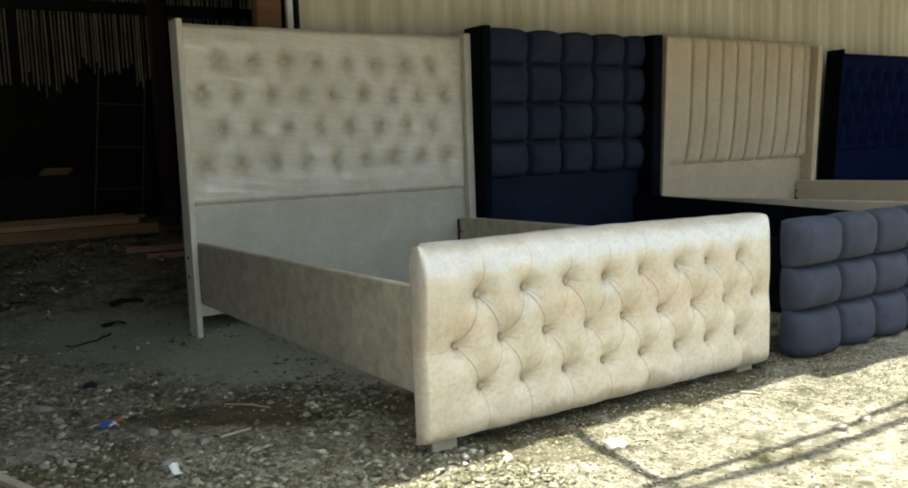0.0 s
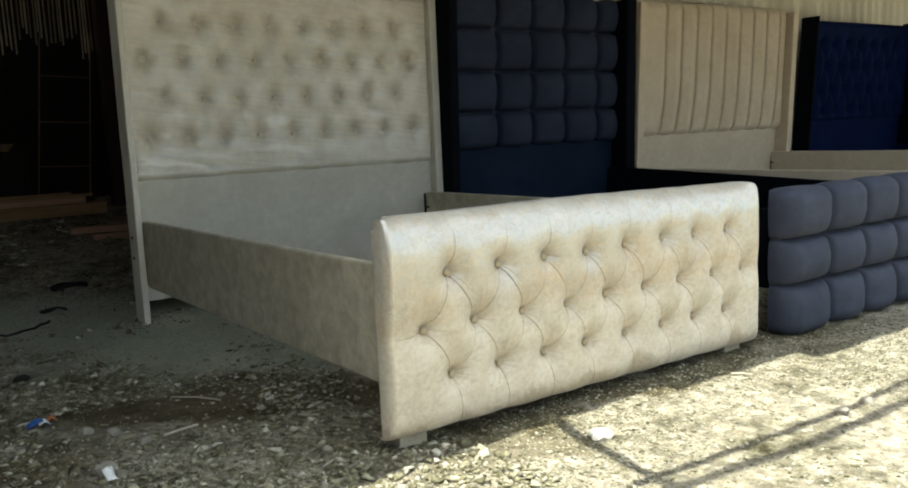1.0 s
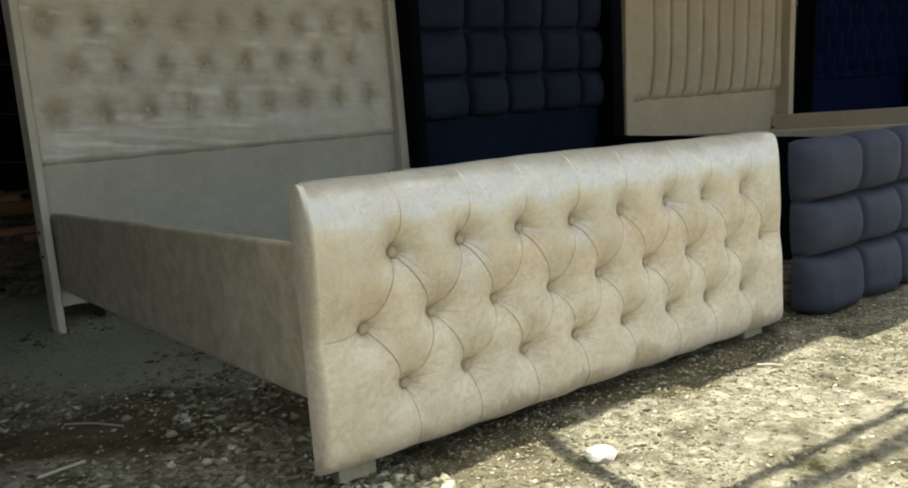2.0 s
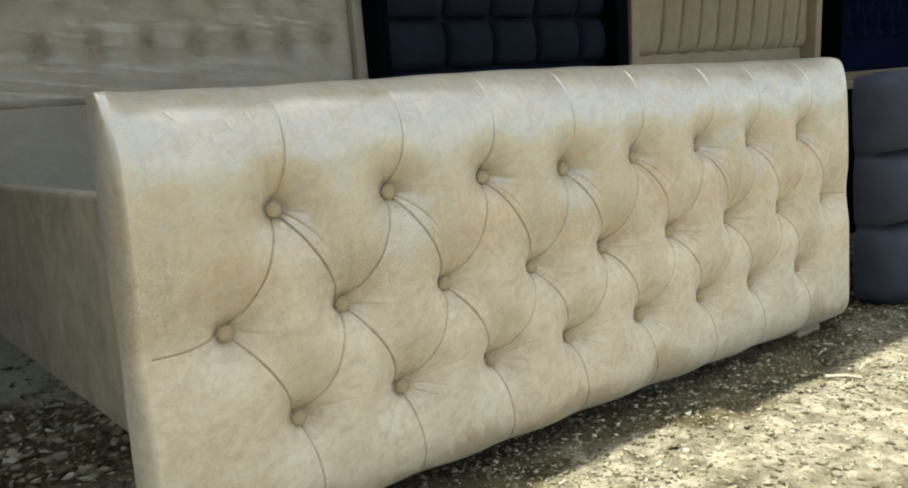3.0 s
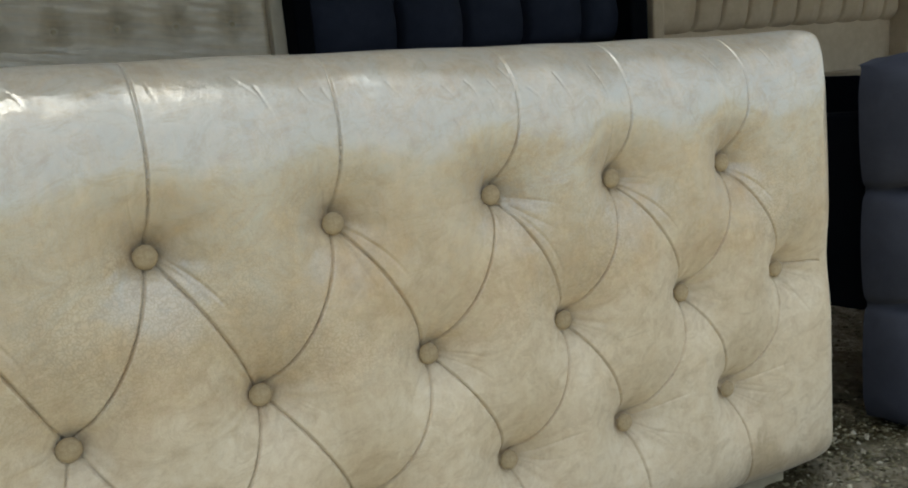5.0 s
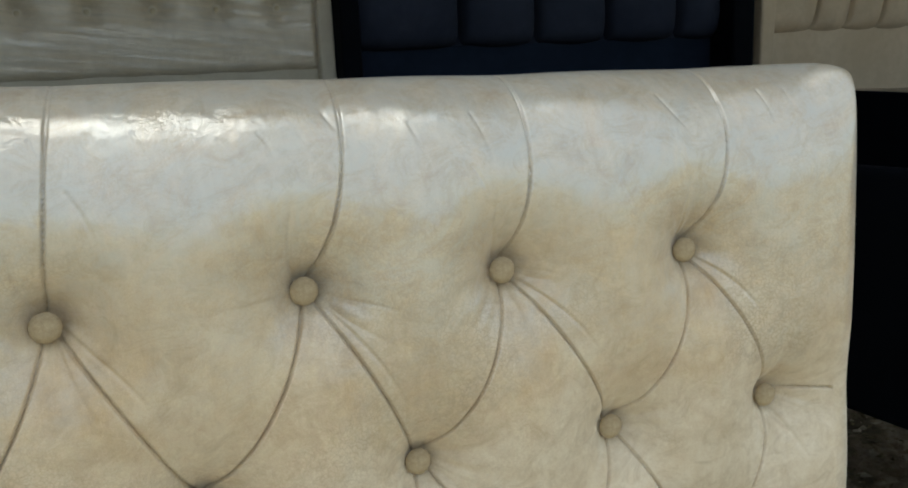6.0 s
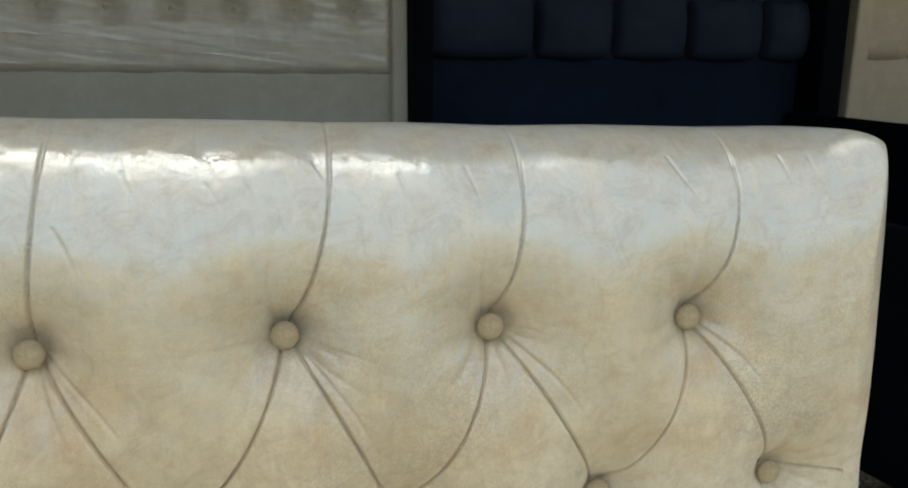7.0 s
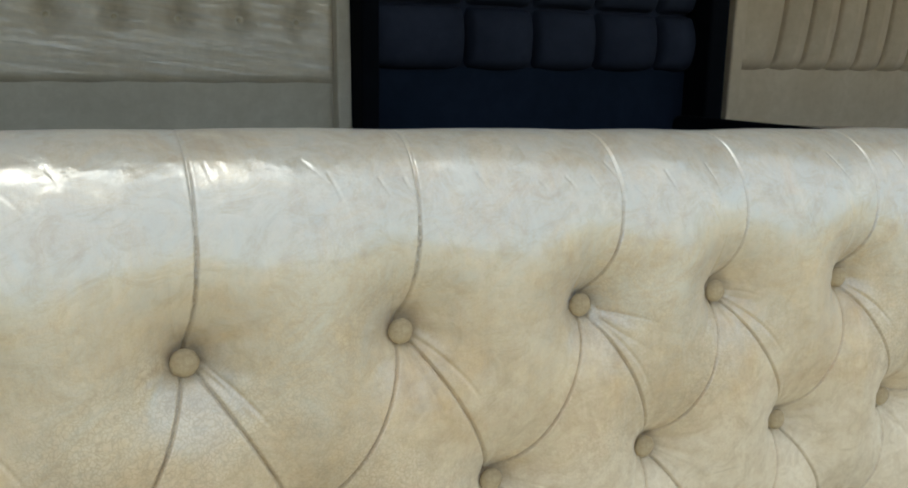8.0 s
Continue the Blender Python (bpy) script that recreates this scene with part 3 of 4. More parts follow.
def tuft_relief(buttons, folds, seed, dimple=0.053, puff=0.0105, cut=0.0078, width=0.00122, gather=0.0012, pleats=(), skew=(0.0, 0.0)):
    # the hollow is shifted up and aside of its button to gather shade there
    bp = [np.array([(b[0] + skew[0], b[1] + skew[1])]) for b in buttons]

    def relief(X, Z):
        db, df = nearest(X, Z, bp), nearest(X, Z, folds, 0.10)
        h = puff * (1 - np.exp(-(df / 0.055) ** 2)) - cut * np.exp(-(df / width) ** 2)
        h = h - dimple * (0.42 * np.exp(-(db / 0.023) ** 2) + 0.58 * np.exp(-(db / 0.054) ** 2))
        h = h + 0.0040 * vnoise(X * 4.5, Z * 4.5, seed + 7) + 0.0022 * vnoise(X * 9, Z * 9, seed) + 0.0010 * vnoise(X * 24, Z * 24, seed + 1)
        # gathers of cloth running out of each button
        xs, zs = X[0], Z[:, 0]
        groove = np.zeros(X.shape)
        for k, (bx, bz) in enumerate(buttons):
            i0, i1 = np.searchsorted(xs, (bx - 0.12, bx + 0.12))
            j0, j1 = np.searchsorted(zs, (bz - 0.12, bz + 0.12))
            dx, dz = xs[None, i0:i1] - bx, zs[j0:j1, None] - bz
            d, a = np.hypot(dx, dz), np.arctan2(dz, dx)
            fan = np.sin(a * 11 + 2.5 * vnoise(a * 2 + k * 5, d * 20, seed + k)) * (0.5 + 0.5 * vnoise(a * 1.5 + k, d * 0, seed + 3))
            h[j0:j1, i0:i1] += gather * fan * np.exp(-((d - 0.035) / 0.028) ** 2)
        # pleats that run out of a button and fade
        for pts, depth in pleats:
            for p, k in zip(pts, np.linspace(1, 0, len(pts)) ** 0.7):
                i0, i1 = np.searchsorted(xs, (p[0] - 0.008, p[0] + 0.008))
                j0, j1 = np.searchsorted(zs, (p[1] - 0.008, p[1] + 0.008))
                if i1 <= i0 or j1 <= j0:
                    continue
                d2 = (xs[None, i0:i1] - p[0]) ** 2 + (zs[j0:j1, None] - p[1]) ** 2
                groove[j0:j1, i0:i1] = np.maximum(groove[j0:j1, i0:i1], k * depth * np.exp(-d2 / 0.0017 ** 2))
        return h - groove
    return relief


def square_relief(xs, zs, seed, puff=0.068, cut=0.016, w=0.16, v=0.13, gap=0.011, power=2.4):
    def relief(X, Z):
        dx = np.abs(X[..., None] - np.array(xs)).min(-1)
        dz = np.abs(Z[..., None] - np.array(zs)).min(-1)
        a, b = 1 - np.clip(dx / w, 0, 1), 1 - np.clip(dz / v, 0, 1)
        bulge = np.sqrt(np.clip(1 - a ** power, 0, 1) * np.clip(1 - b ** power, 0, 1))
        return puff * bulge - cut * np.maximum(1.35 * np.exp(-(dx / (1.35 * gap)) ** 2), np.exp(-(dz / gap) ** 2)) - 0.75 * cut * np.exp(-(np.hypot(dx, dz) / 0.030) ** 2) + 0.0025 * vnoise(X * 7, Z * 7, seed)
    return relief


def channel_relief(xs, z0, z1, seed, puff=0.040, cut=0.046):
    def relief(X, Z):
        lean = 0.05 * np.clip(1 - (Z - z0) / 0.45, 0, 1) ** 2
        d = np.abs((X + lean)[..., None] - np.array(xs)).min(-1)
        ends = np.clip(np.minimum(Z - z0, z1 - Z) / 0.08, 0, 1) ** 0.5
        return puff * np.clip(d / 0.09, 0, 1) ** 0.5 * (0.4 + 0.6 * ends) - cut * np.exp(-(d / 0.0075) ** 2) * ends + 0.002 * vnoise(X * 6, Z * 6, seed)
    return relief


def button_mesh(name, r, h, mat):
    """A cloth-covered button, domed, facing -y."""
    bm = bmesh.new()
    rings = [(0.0, -h), (0.45 * r, -h * 0.93), (0.8 * r, -h * 0.68), (r, -h * 0.2), (r * 0.97, h * 0.3)]
    prev = None
    for k, (rad, y) in enumerate(rings):
        if rad == 0:
            ring = [bm.verts.new((0, y, 0))]
        else:
            ring = [bm.verts.new((rad * math.cos(a), y, rad * math.sin(a))) for a in [2 * math.pi * i / 14 for i in range(14)]]
        if prev:
            for i in range(14):
                j = (i + 1) % 14
                if len(prev) == 1:
                    bm.faces.new((prev[0], ring[i], ring[j]))
                else:
                    bm.faces.new((prev[i], ring[i], ring[j], prev[j]))
        prev = ring
    me = bpy.data.meshes.new(name)
    bm.normal_update()
    bm.to_mesh(me)
    bm.free()
    me.materials.append(mat)
    me.polygons.foreach_set("use_smooth", [True] * len(me.polygons))
    return me


def diamond(xs_a, xs_b, xs_c, za, zb, zc, ztop, zbot, xl, xr):
    """Buttons in three staggered rows with the folds between them."""
    buttons, folds = [], []
    lean = (0.026, 0.030, 0.020, 0.012, 0.026, 0.045, 0.027, 0.042)
    swell = (0.008, 0.012, 0.008, 0.006, 0.001, 0.016, 0.013, 0.018)
    pa = [(x, za + d) for x, d in zip(xs_a, DA)]
    pb = [(x, zb + d) for x, d in zip(xs_b, DB)]
    pc = [(x, zc) for x in xs_c]
    buttons += pa + pb + pc
    for (x, z), k, q in zip(pa, lean, swell):
        folds.append(curve((x, z), (x + k, ztop), -q))
    for x, z in pc:
        folds.append(curve((x, z), (x + 0.02, zbot), 0.008))
    for i in range(len(pa)):
        folds.append(curve(pa[i], pb[i], 0.017))
        folds.append(curve(pa[i], pb[i + 1], 0.007))
        folds.append(curve(pb[i], pc[i], 0.009))
        folds.append(curve(pb[i + 1], pc[i], 0.021))
    folds.append(curve(pb[0], (xl, zb - 0.012), 0.004))
    folds.append(curve(pb[-1], (xr - 0.04, zb + 0.006), 0.004))
    return buttons, folds


def rail(parent, a, b, z0, z1, mat, label, thick=0.035, bracket=None, fall=0.0, deepen=0.0):
    """A padded side rail between headboard and footboard, with a hooked iron plate at its head end; fall: drop towards the foot."""
    run = (Vector(b) - Vector(a)).length
    d = (Vector(b) - Vector(a)).normalized()
    side = Vector((-d.y, d.x)) * (thick / 2)
    outline = []
    for cs, cz, r, start in ((0.07, z0 + 0.07, 0.07, 180), (run - 0.02, z0 + 0.02, 0.02, 270), (run - 0.02, z1 - 0.02, 0.02, 0), (0.05, z1 - 0.05, 0.05, 90)):
        for k in range(7):
            t = radians(start + 15 * k)
            outline.append((cs + r * math.cos(t), cz + r * math.sin(t)))
    bm = bmesh.new()
    face = bm.faces.new([bm.verts.new((a[0] + d.x * s - side.x, a[1] + d.y * s - side.y, z - (fall + (deepen if z < (z0 + z1) / 2 else 0)) * s / run)) for s, z in outline])
    grown = bmesh.ops.extrude_face_region(bm, geom=[face])["geom"]
    bmesh.ops.translate(bm, vec=(2 * side.x, 2 * side.y, 0), verts=[v for v in grown if isinstance(v, bmesh.types.BMVert)])
    bmesh.ops.recalc_face_normals(bm, faces=bm.faces)
    rims = [e for e in bm.edges if any(len(f.verts) > 4 for f in e.link_faces)]
    bmesh.ops.bevel(bm, geom=rims, offset=0.010, segments=3, affect="EDGES", profile=0.5)
    ob = part("side_rail", bm, mat, parent, label, smooth=False)
    if bracket:
        n = Vector((-d.y, d.x)) * bracket
        p = Vector(a) + d * 0.012 + n * (thick / 2 + 0.003)
        pb = bmesh.new()
        beam(pb, (p.x, p.y, z0 + 0.14), (p.x, p.y, z1 - 0.012), 0.02, 0.005, 0.001, up=(n.x, n.y, 0), seg=1)
        plate = part("bracket", pb, BLACK, ob, "black iron rail bracket")
        for z in (z1 - 0.10, z1 - 0.17):
            q = bmesh.new()
            beam(q, (p.x, p.y, z), (p.x + d.x * 0.035, p.y + d.y * 0.035, z), 0.012, 0.012, 0.002, seg=1)
            part("bolt", q, BLACK, ob, "black iron bolt")
    return ob


def lean(head, k, top=1.9):
    """A headboard out of plumb: its foot stands forward of its top by k for each metre."""
    for ob in [head] + list(head.children_recursive):
        if ob.data.users > 1:
            ob.location.y -= k * (top - ob.location.z)
            continue
        for v in ob.data.vertices:
            v.co.y -= k * (top - v.co.z)


# ---- bed one: cream velvet, deep-buttoned ----
bed = thing("bed", (0.85, 1.2, 0.0), "deep-buttoned cream velvet bed frame in plastic wrap, no mattress", "bed", "beds in a row")
# headboard: back board, wings down to the ground, buttoned pad, plain lower panel
head = part("headboard", block(-0.115, 1.797, 2.40, 2.42, 0.26, 1.86, 0.004), CREAM_DRY, bed)
for xa, xb in ((-0.150, -0.115), (1.789, 1.843)):
    part("wing", block(xa, xb, 2.275 if xa < 0 else 2.312, 2.425, 0.05 if xa < 0 else 0.06, 1.885, 0.008, 3), CREAM_WING, head, "pale velvet wing with a leg")
hxa = [0.099 + 0.2085 * i for i in range(8)]
hxb = [-0.005 + 0.2085 * i for i in range(9)]
hb, hf = [], []
for k, z in enumerate((1.675, 1.478, 1.270, 1.055)):
    row = hxa if k % 2 == 0 else hxb
    hb += [(x, z) for x in row]
rows_z = (1.675, 1.478, 1.270, 1.055)
for k in range(3):
    up, dn = (hxa, hxb) if k % 2 == 0 else (hxb, hxa)
    for x in up:
        for x2 in dn:
            if abs(x2 - x) < 0.13:
                hf.append(curve((x, rows_z[k]), (x2, rows_z[k + 1]), 0.010))
for x in hxa:
    hf.append(curve((x, 1.675), (x, 1.86), 0.0))
for x in hxb:
    hf.append(curve((x, 1.055), (x, 0.85), 0.0))
soft_relief = tuft_relief(hb, hf, 21, dimple=0.047, gather=0.003, puff=0.009, cut=0.0006, width=0.006)
part("padded_panel", pad("padded_panel", -0.114, 1.796, 0.835, 1.872, 2.362, 0.05, soft_relief, step=0.008, left=(0.02, 0.02), right=(0.02, 0.02), low=(0.035, 0.035), top=(0.035, 0.035), side=0.02), CREAM_WRAP, head, "buttoned velvet panel under crinkled plastic film", smooth=True)
HB = button_mesh("head_button", 0.0095, 0.003, TAUPE)
for x, z in hb:
    shared_part("button", HB, (x, 2.362 + 0.037, z), head)
part("lower_panel", block(-0.113, 1.795, 2.378, 2.3995, 0.19, 0.852, 0.004), CREAM_DRY, head, "plain pale velvet lower panel")
for z in (0.545, 0.435):
    bm = bmesh.new()
    bmesh.ops.create_cone(bm, cap_ends=True, segments=10, radius1=0.008, radius2=0.007, depth=0.008, matrix=pose(-0.152, 2.355, z, 0, 90, 0))
    part("bolt", bm, BLACK, head, "dark bolt head")
# footboard
AX = (0.231, 0.448, 0.659, 0.868, 1.079, 1.295, 1.491, 1.702)
BX = (0.125, 0.336, 0.550, 0.765, 0.968, 1.184, 1.393, 1.609, 1.810)
CX = (0.233, 0.438, 0.648, 0.855, 1.074, 1.287, 1.487, 1.694)
ZA, ZB, ZC = 0.577, 0.394, 0.223
DA = (-0.005, -0.002, 0.0, -0.006, -0.001, 0.004, 0.0015, 0.0)      # how far single buttons sit off their row
DB = (-0.003, 0.0025, -0.0015, -0.008, 0.001, 0.001, 0.002, 0.0, 0.002)
TILT = (0.965, 0.0087)      # the frame stands a little lower towards its far side
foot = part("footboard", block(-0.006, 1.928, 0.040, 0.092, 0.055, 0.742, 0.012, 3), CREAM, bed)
pr = random.Random(9)
fp = []
for i, x in enumerate(AX):
    # a fading pleat beside the long fold, one above the button, and short gathers fanning out
    fp.append((curve((x + 0.004, 0.574), (BX[i + 1], 0.392), 0.024 + pr.uniform(-0.004, 0.006))[: pr.randint(55, 85)], 0.0036))
    fp.append((curve((x - 0.007, 0.590), (x - 0.012 + pr.uniform(-0.004, 0.004), 0.665), 0.006), 0.0030))
    fp.append((curve((x + 0.008, 0.221), (x + 0.105, 0.245 + pr.uniform(-0.01, 0.01)), 0.006), 0.0026))
for row, z in ((AX, ZA), (BX, ZB), (CX, ZC)):
    for x in row:
        for k in range(pr.randint(3, 5)):
            t = radians(pr.choice((-62, -48, -35, -22, -10, 80, 105)) + pr.uniform(-6, 6))
            r = pr.uniform(0.045, 0.090)
            fp.append((curve((x + 0.014 * math.cos(t), z + 0.014 * math.sin(t)), (x + r * math.cos(t), z + r * math.sin(t)), pr.uniform(-0.004, 0.006)), pr.uniform(0.0010, 0.0024)))
# small creases of the film over the upper edge
for k in range(60):
    x, z = pr.uniform(0.05, 1.88), pr.uniform(0.665, 0.742)
    t = radians(pr.choice((-58, -50, -66, -75)) + pr.uniform(-8, 8))
    r = pr.uniform(0.02, 0.055)
    fp.append((curve((x, z), (x + r * math.cos(t), z + r * math.sin(t)), pr.uniform(-0.003, 0.003)), pr.uniform(0.0006, 0.0016)))
fb, ff = diamond(AX, BX, CX, ZA, ZB, ZC, 0.80, 0.045, 0.0, 1.925)
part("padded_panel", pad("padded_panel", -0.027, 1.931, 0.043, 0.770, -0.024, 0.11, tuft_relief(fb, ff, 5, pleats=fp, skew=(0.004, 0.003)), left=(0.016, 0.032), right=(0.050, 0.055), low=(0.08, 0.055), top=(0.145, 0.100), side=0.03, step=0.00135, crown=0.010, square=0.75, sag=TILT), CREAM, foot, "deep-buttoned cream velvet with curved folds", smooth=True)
FB = button_mesh("foot_button", 0.0135, 0.006, TAN)
for x, z in fb:
    shared_part("button", FB, (x, 0.0015, z + (TILT[0] - x) * TILT[1]), foot)
for x in (0.03, 1.74):
    part("foot", block(x, x + 0.11, 0.030, 0.085, -0.03, 0.050, 0.006), TAUPE, foot)
rail(bed, (-0.081, 2.376), (0.024, 0.050), 0.270, 0.628, TAUPE, "pale velvet side rail", deepen=0.05)
rail(bed, (1.745, 2.376), (1.885, 0.090), 0.235, 0.640, TAUPE, "pale velvet side rail", bracket=-1)

# ---- bed two: slate weave, squares ----
bed2 = thing("bed", (2.75, 1.2, 0.0), "slate woven bed frame with square-quilted boards, headboard darkened for shade, no mattress", "bed", "beds in a row")
head = part("headboard", block(1.915, 3.457, 2.34, 2.40, 0.26, 1.89, 0.004), SLATE_SHADED, bed2)
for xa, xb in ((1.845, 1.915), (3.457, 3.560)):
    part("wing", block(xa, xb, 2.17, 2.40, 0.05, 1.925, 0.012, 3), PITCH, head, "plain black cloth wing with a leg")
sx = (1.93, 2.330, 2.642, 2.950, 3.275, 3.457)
part("padded_panel", pad("padded_panel", 1.916, 3.456, 0.900, 1.918, 2.315, 0.06, square_relief(sx[1:-1] + (1.89, 3.51), (1.945, 1.688, 1.41, 1.140, 0.88), 31, puff=0.088, cut=0.036, gap=0.010, power=1.8, w=0.158, v=0.138), left=(0.015, 0.03), right=(0.015, 0.03), top=(0.03, 0.04), side=0.02, step=0.0055), SLATE_SHADED, head, "square-quilted slate weave panel, darkened for shade", smooth=True)
part("lower_panel", block(1.917, 3.455, 2.318, 2.3395, 0.24, 0.90, 0.004), INK, head, "plain navy lower panel, darkened for shade")
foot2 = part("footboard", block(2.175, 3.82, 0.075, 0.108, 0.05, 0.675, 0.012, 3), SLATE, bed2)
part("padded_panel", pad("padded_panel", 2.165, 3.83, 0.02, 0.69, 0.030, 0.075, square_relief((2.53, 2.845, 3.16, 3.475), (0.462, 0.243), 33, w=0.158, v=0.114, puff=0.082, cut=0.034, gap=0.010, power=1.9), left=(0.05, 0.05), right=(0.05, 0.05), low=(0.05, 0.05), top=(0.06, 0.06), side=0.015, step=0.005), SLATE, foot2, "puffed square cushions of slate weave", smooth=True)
for x in (2.20, 3.62):
    part("foot", block(x, x + 0.10, 0.03, 0.09, -0.04, 0.06, 0.006), SLATE, foot2)
lean(head, -0.036)
rail(bed2, (1.965, 2.372), (2.20, 0.108), 0.22, 0.605, PITCH, "plain cloth side rail, blackened for the shaded gap")
rail(bed2, (3.420, 2.372), (3.74, 0.108), 0.29, 0.70, PITCH, "plain cloth side rail, blackened for the shaded gap", fall=0.11)

# ---- bed three: beige suede, upright channels ----
bed3 = thing("bed", (4.6, 1.2, 0.0), "beige suede bed frame with upright channelled headboard, no mattress", "bed", "beds in a row")
head = part("headboard", block(3.695, 5.580, 2.33, 2.40, 0.26, 1.88, 0.004), BEIGE, bed3)
for xa, xb in ((3.625, 3.695), (5.580, 5.655)):
    part("wing", block(xa, xb, 2.19, 2.40, 0.05, 1.915, 0.010, 3), BEIGE, head, "pale beige wing with a leg")
cx = [4.02 + 0.186 * i for i in range(9)]
part("padded_panel", pad("padded_panel", 3.696, 5.579, 0.905, 1.955, 2.290, 0.08, channel_relief(cx, 0.905, 1.955, 41), left=(0.02, 0.02), right=(0.02, 0.02), low=(0.06, 0.05), top=(0.08, 0.06), side=0.02, step=0.005), BEIGE, head, "channelled beige suede panel", smooth=True)
part("lower_panel", block(3.697, 5.578, 2.308, 2.3295, 0.24, 0.915, 0.004), BEIGE, head)
foot3 = part("footboard", block(3.98, 5.88, 0.02, 0.11, 0.05, 0.66, 0.03, 4), BEIGE, bed3)
for x in (4.03, 5.72):
    part("foot", block(x, x + 0.10, 0.03, 0.09, -0.03, 0.06, 0.006), BEIGE, foot3)
lean(head, -0.055)
rail(bed3, (3.73, 2.40), (4.05, 0.11), 0.22, 0.66, BEIGE, "beige suede side rail")
rail(bed3, (5.54, 2.40), (5.80, 0.11), 0.28, 0.70, BEIGE, "beige suede side rail", bracket=-1)

# ---- bed four: navy velvet, deep-buttoned ----
bed4 = thing("bed", (6.9, 1.2, 0.0), "navy blue velvet bed frame with deep-buttoned winged headboard", "bed", "beds in a row")
head = part("headboard", block(6.053, 7.847, 2.36, 2.40, 0.26, 1.88, 0.004), NAVY, bed4)
for xa, xb, yf in ((6.02, 6.052, 2.23), (7.848, 7.96, 2.10)):
    part("wing", block(xa, xb, yf, 2.40, 0.05, 1.90, 0.008, 3), PITCH, head, "blackish cloth wing with a leg")
nb, nf = [], []
nz_rows = (1.675, 1.465, 1.25, 1.05)
for k, z in enumerate(nz_rows):
    nb += [(6.15 + 0.22 * (i + 0.5 * (k % 2 == 0)), z) for i in range(9) if 6.1 < 6.15 + 0.22 * (i + 0.5 * (k % 2 == 0)) < 7.8]
for x, z in nb:
    for s in (-0.11, 0.11):
        if z > 1.2:
            nf.append(curve((x, z), (x + s, z - 0.21), 0.0))
part("padded_panel", pad("padded_panel", 6.054, 7.846, 0.95, 1.87, 2.325, 0.05, tuft_relief(nb, nf, 51, dimple=0.055, puff=0.024, width=0.008), left=(0.02, 0.02), right=(0.02, 0.02), side=0.02, step=0.012), NAVY, head, "deep-buttoned navy velvet panel", smooth=True)
NB = button_mesh("navy_button", 0.016, 0.007, NAVY)
for x, z in nb:
    shared_part("button", NB, (x, 2.35, z), head)
part("lower_panel", block(6.054, 7.846, 2.340, 2.3595, 0.24, 0.96, 0.004), NAVY, head)
foot4 = part("footboard", block(6.1, 8.0, 0.02, 0.11, 0.05, 0.66, 0.03, 4), NAVY, bed4)
for x in (6.15, 7.85):
    part("foot", block(x, x + 0.10, 0.03, 0.09, -0.03, 0.06, 0.006), NAVY, foot4)
lean(head, -0.072)
rail(bed4, (6.09, 2.43), (6.18, 0.11), 0.22, 0.66, NAVY, "navy velvet side rail")
rail(bed4, (7.80, 2.43), (7.94, 0.11), 0.22, 0.66, NAVY, "navy velvet side rail")

# ---- poles before the roof edge, whose shadows cross the yard ----
SHIFT = Vector((math.sin(SUN_AZ), math.cos(SUN_AZ))) / math.tan(SUN_EL)


def over(x, y, z):
    """The place at height z whose shadow falls on the yard at x, y."""
    return (x + SHIFT.x * z, y + SHIFT.y * z, z)


rafter = [over(0.63, 0.15, 2.42), over(0.60, -0.10, 2.42), over(0.525, -0.37, 2.43), over(0.50, -0.56, 2.44), over(0.46, -0.86, 2.44)]
solo("rafter_pole", rod(rafter, 0.026, "rafter_pole", 8), WOOD, "crooked wooden pole jutting from the roof edge", "pole", "poles at the roof edge", smooth=True)
solo("rafter_pole", rod([over(5.2, 0.15, 2.42), over(5.15, -0.9, 2.44)], 0.026, "rafter_pole", 8), WOOD, "wooden pole jutting from the roof edge", "pole", "poles at the roof edge", smooth=True)
poleA = [over(0.40, -0.665, 2.465), over(0.8, -0.685, 2.465), over(1.05, -0.70, 2.465), over(1.42, -0.72, 2.465), over(1.93, -0.69, 2.465), over(3.2, -0.70, 2.465), over(5.4, -0.72, 2.465)]
poleB = [over(0.42, -0.765, 2.48), over(0.83, -0.79, 2.48), over(1.07, -0.815, 2.48), over(1.36, -0.815, 2.48), over(1.7, -0.82, 2.48), over(3.1, -0.80, 2.48), over(5.4, -0.81, 2.48)]
solo("cross_pole", rod(poleA, 0.020, "cross_pole", 8), WOOD, "thin crooked wooden pole lying across the rafters", "pole", "poles at the roof edge", smooth=True)
solo("cross_pole", rod(poleB, 0.026, "cross_pole", 8), WOOD, "crooked wooden pole lying across the rafters", "pole", "poles at the roof edge", smooth=True)

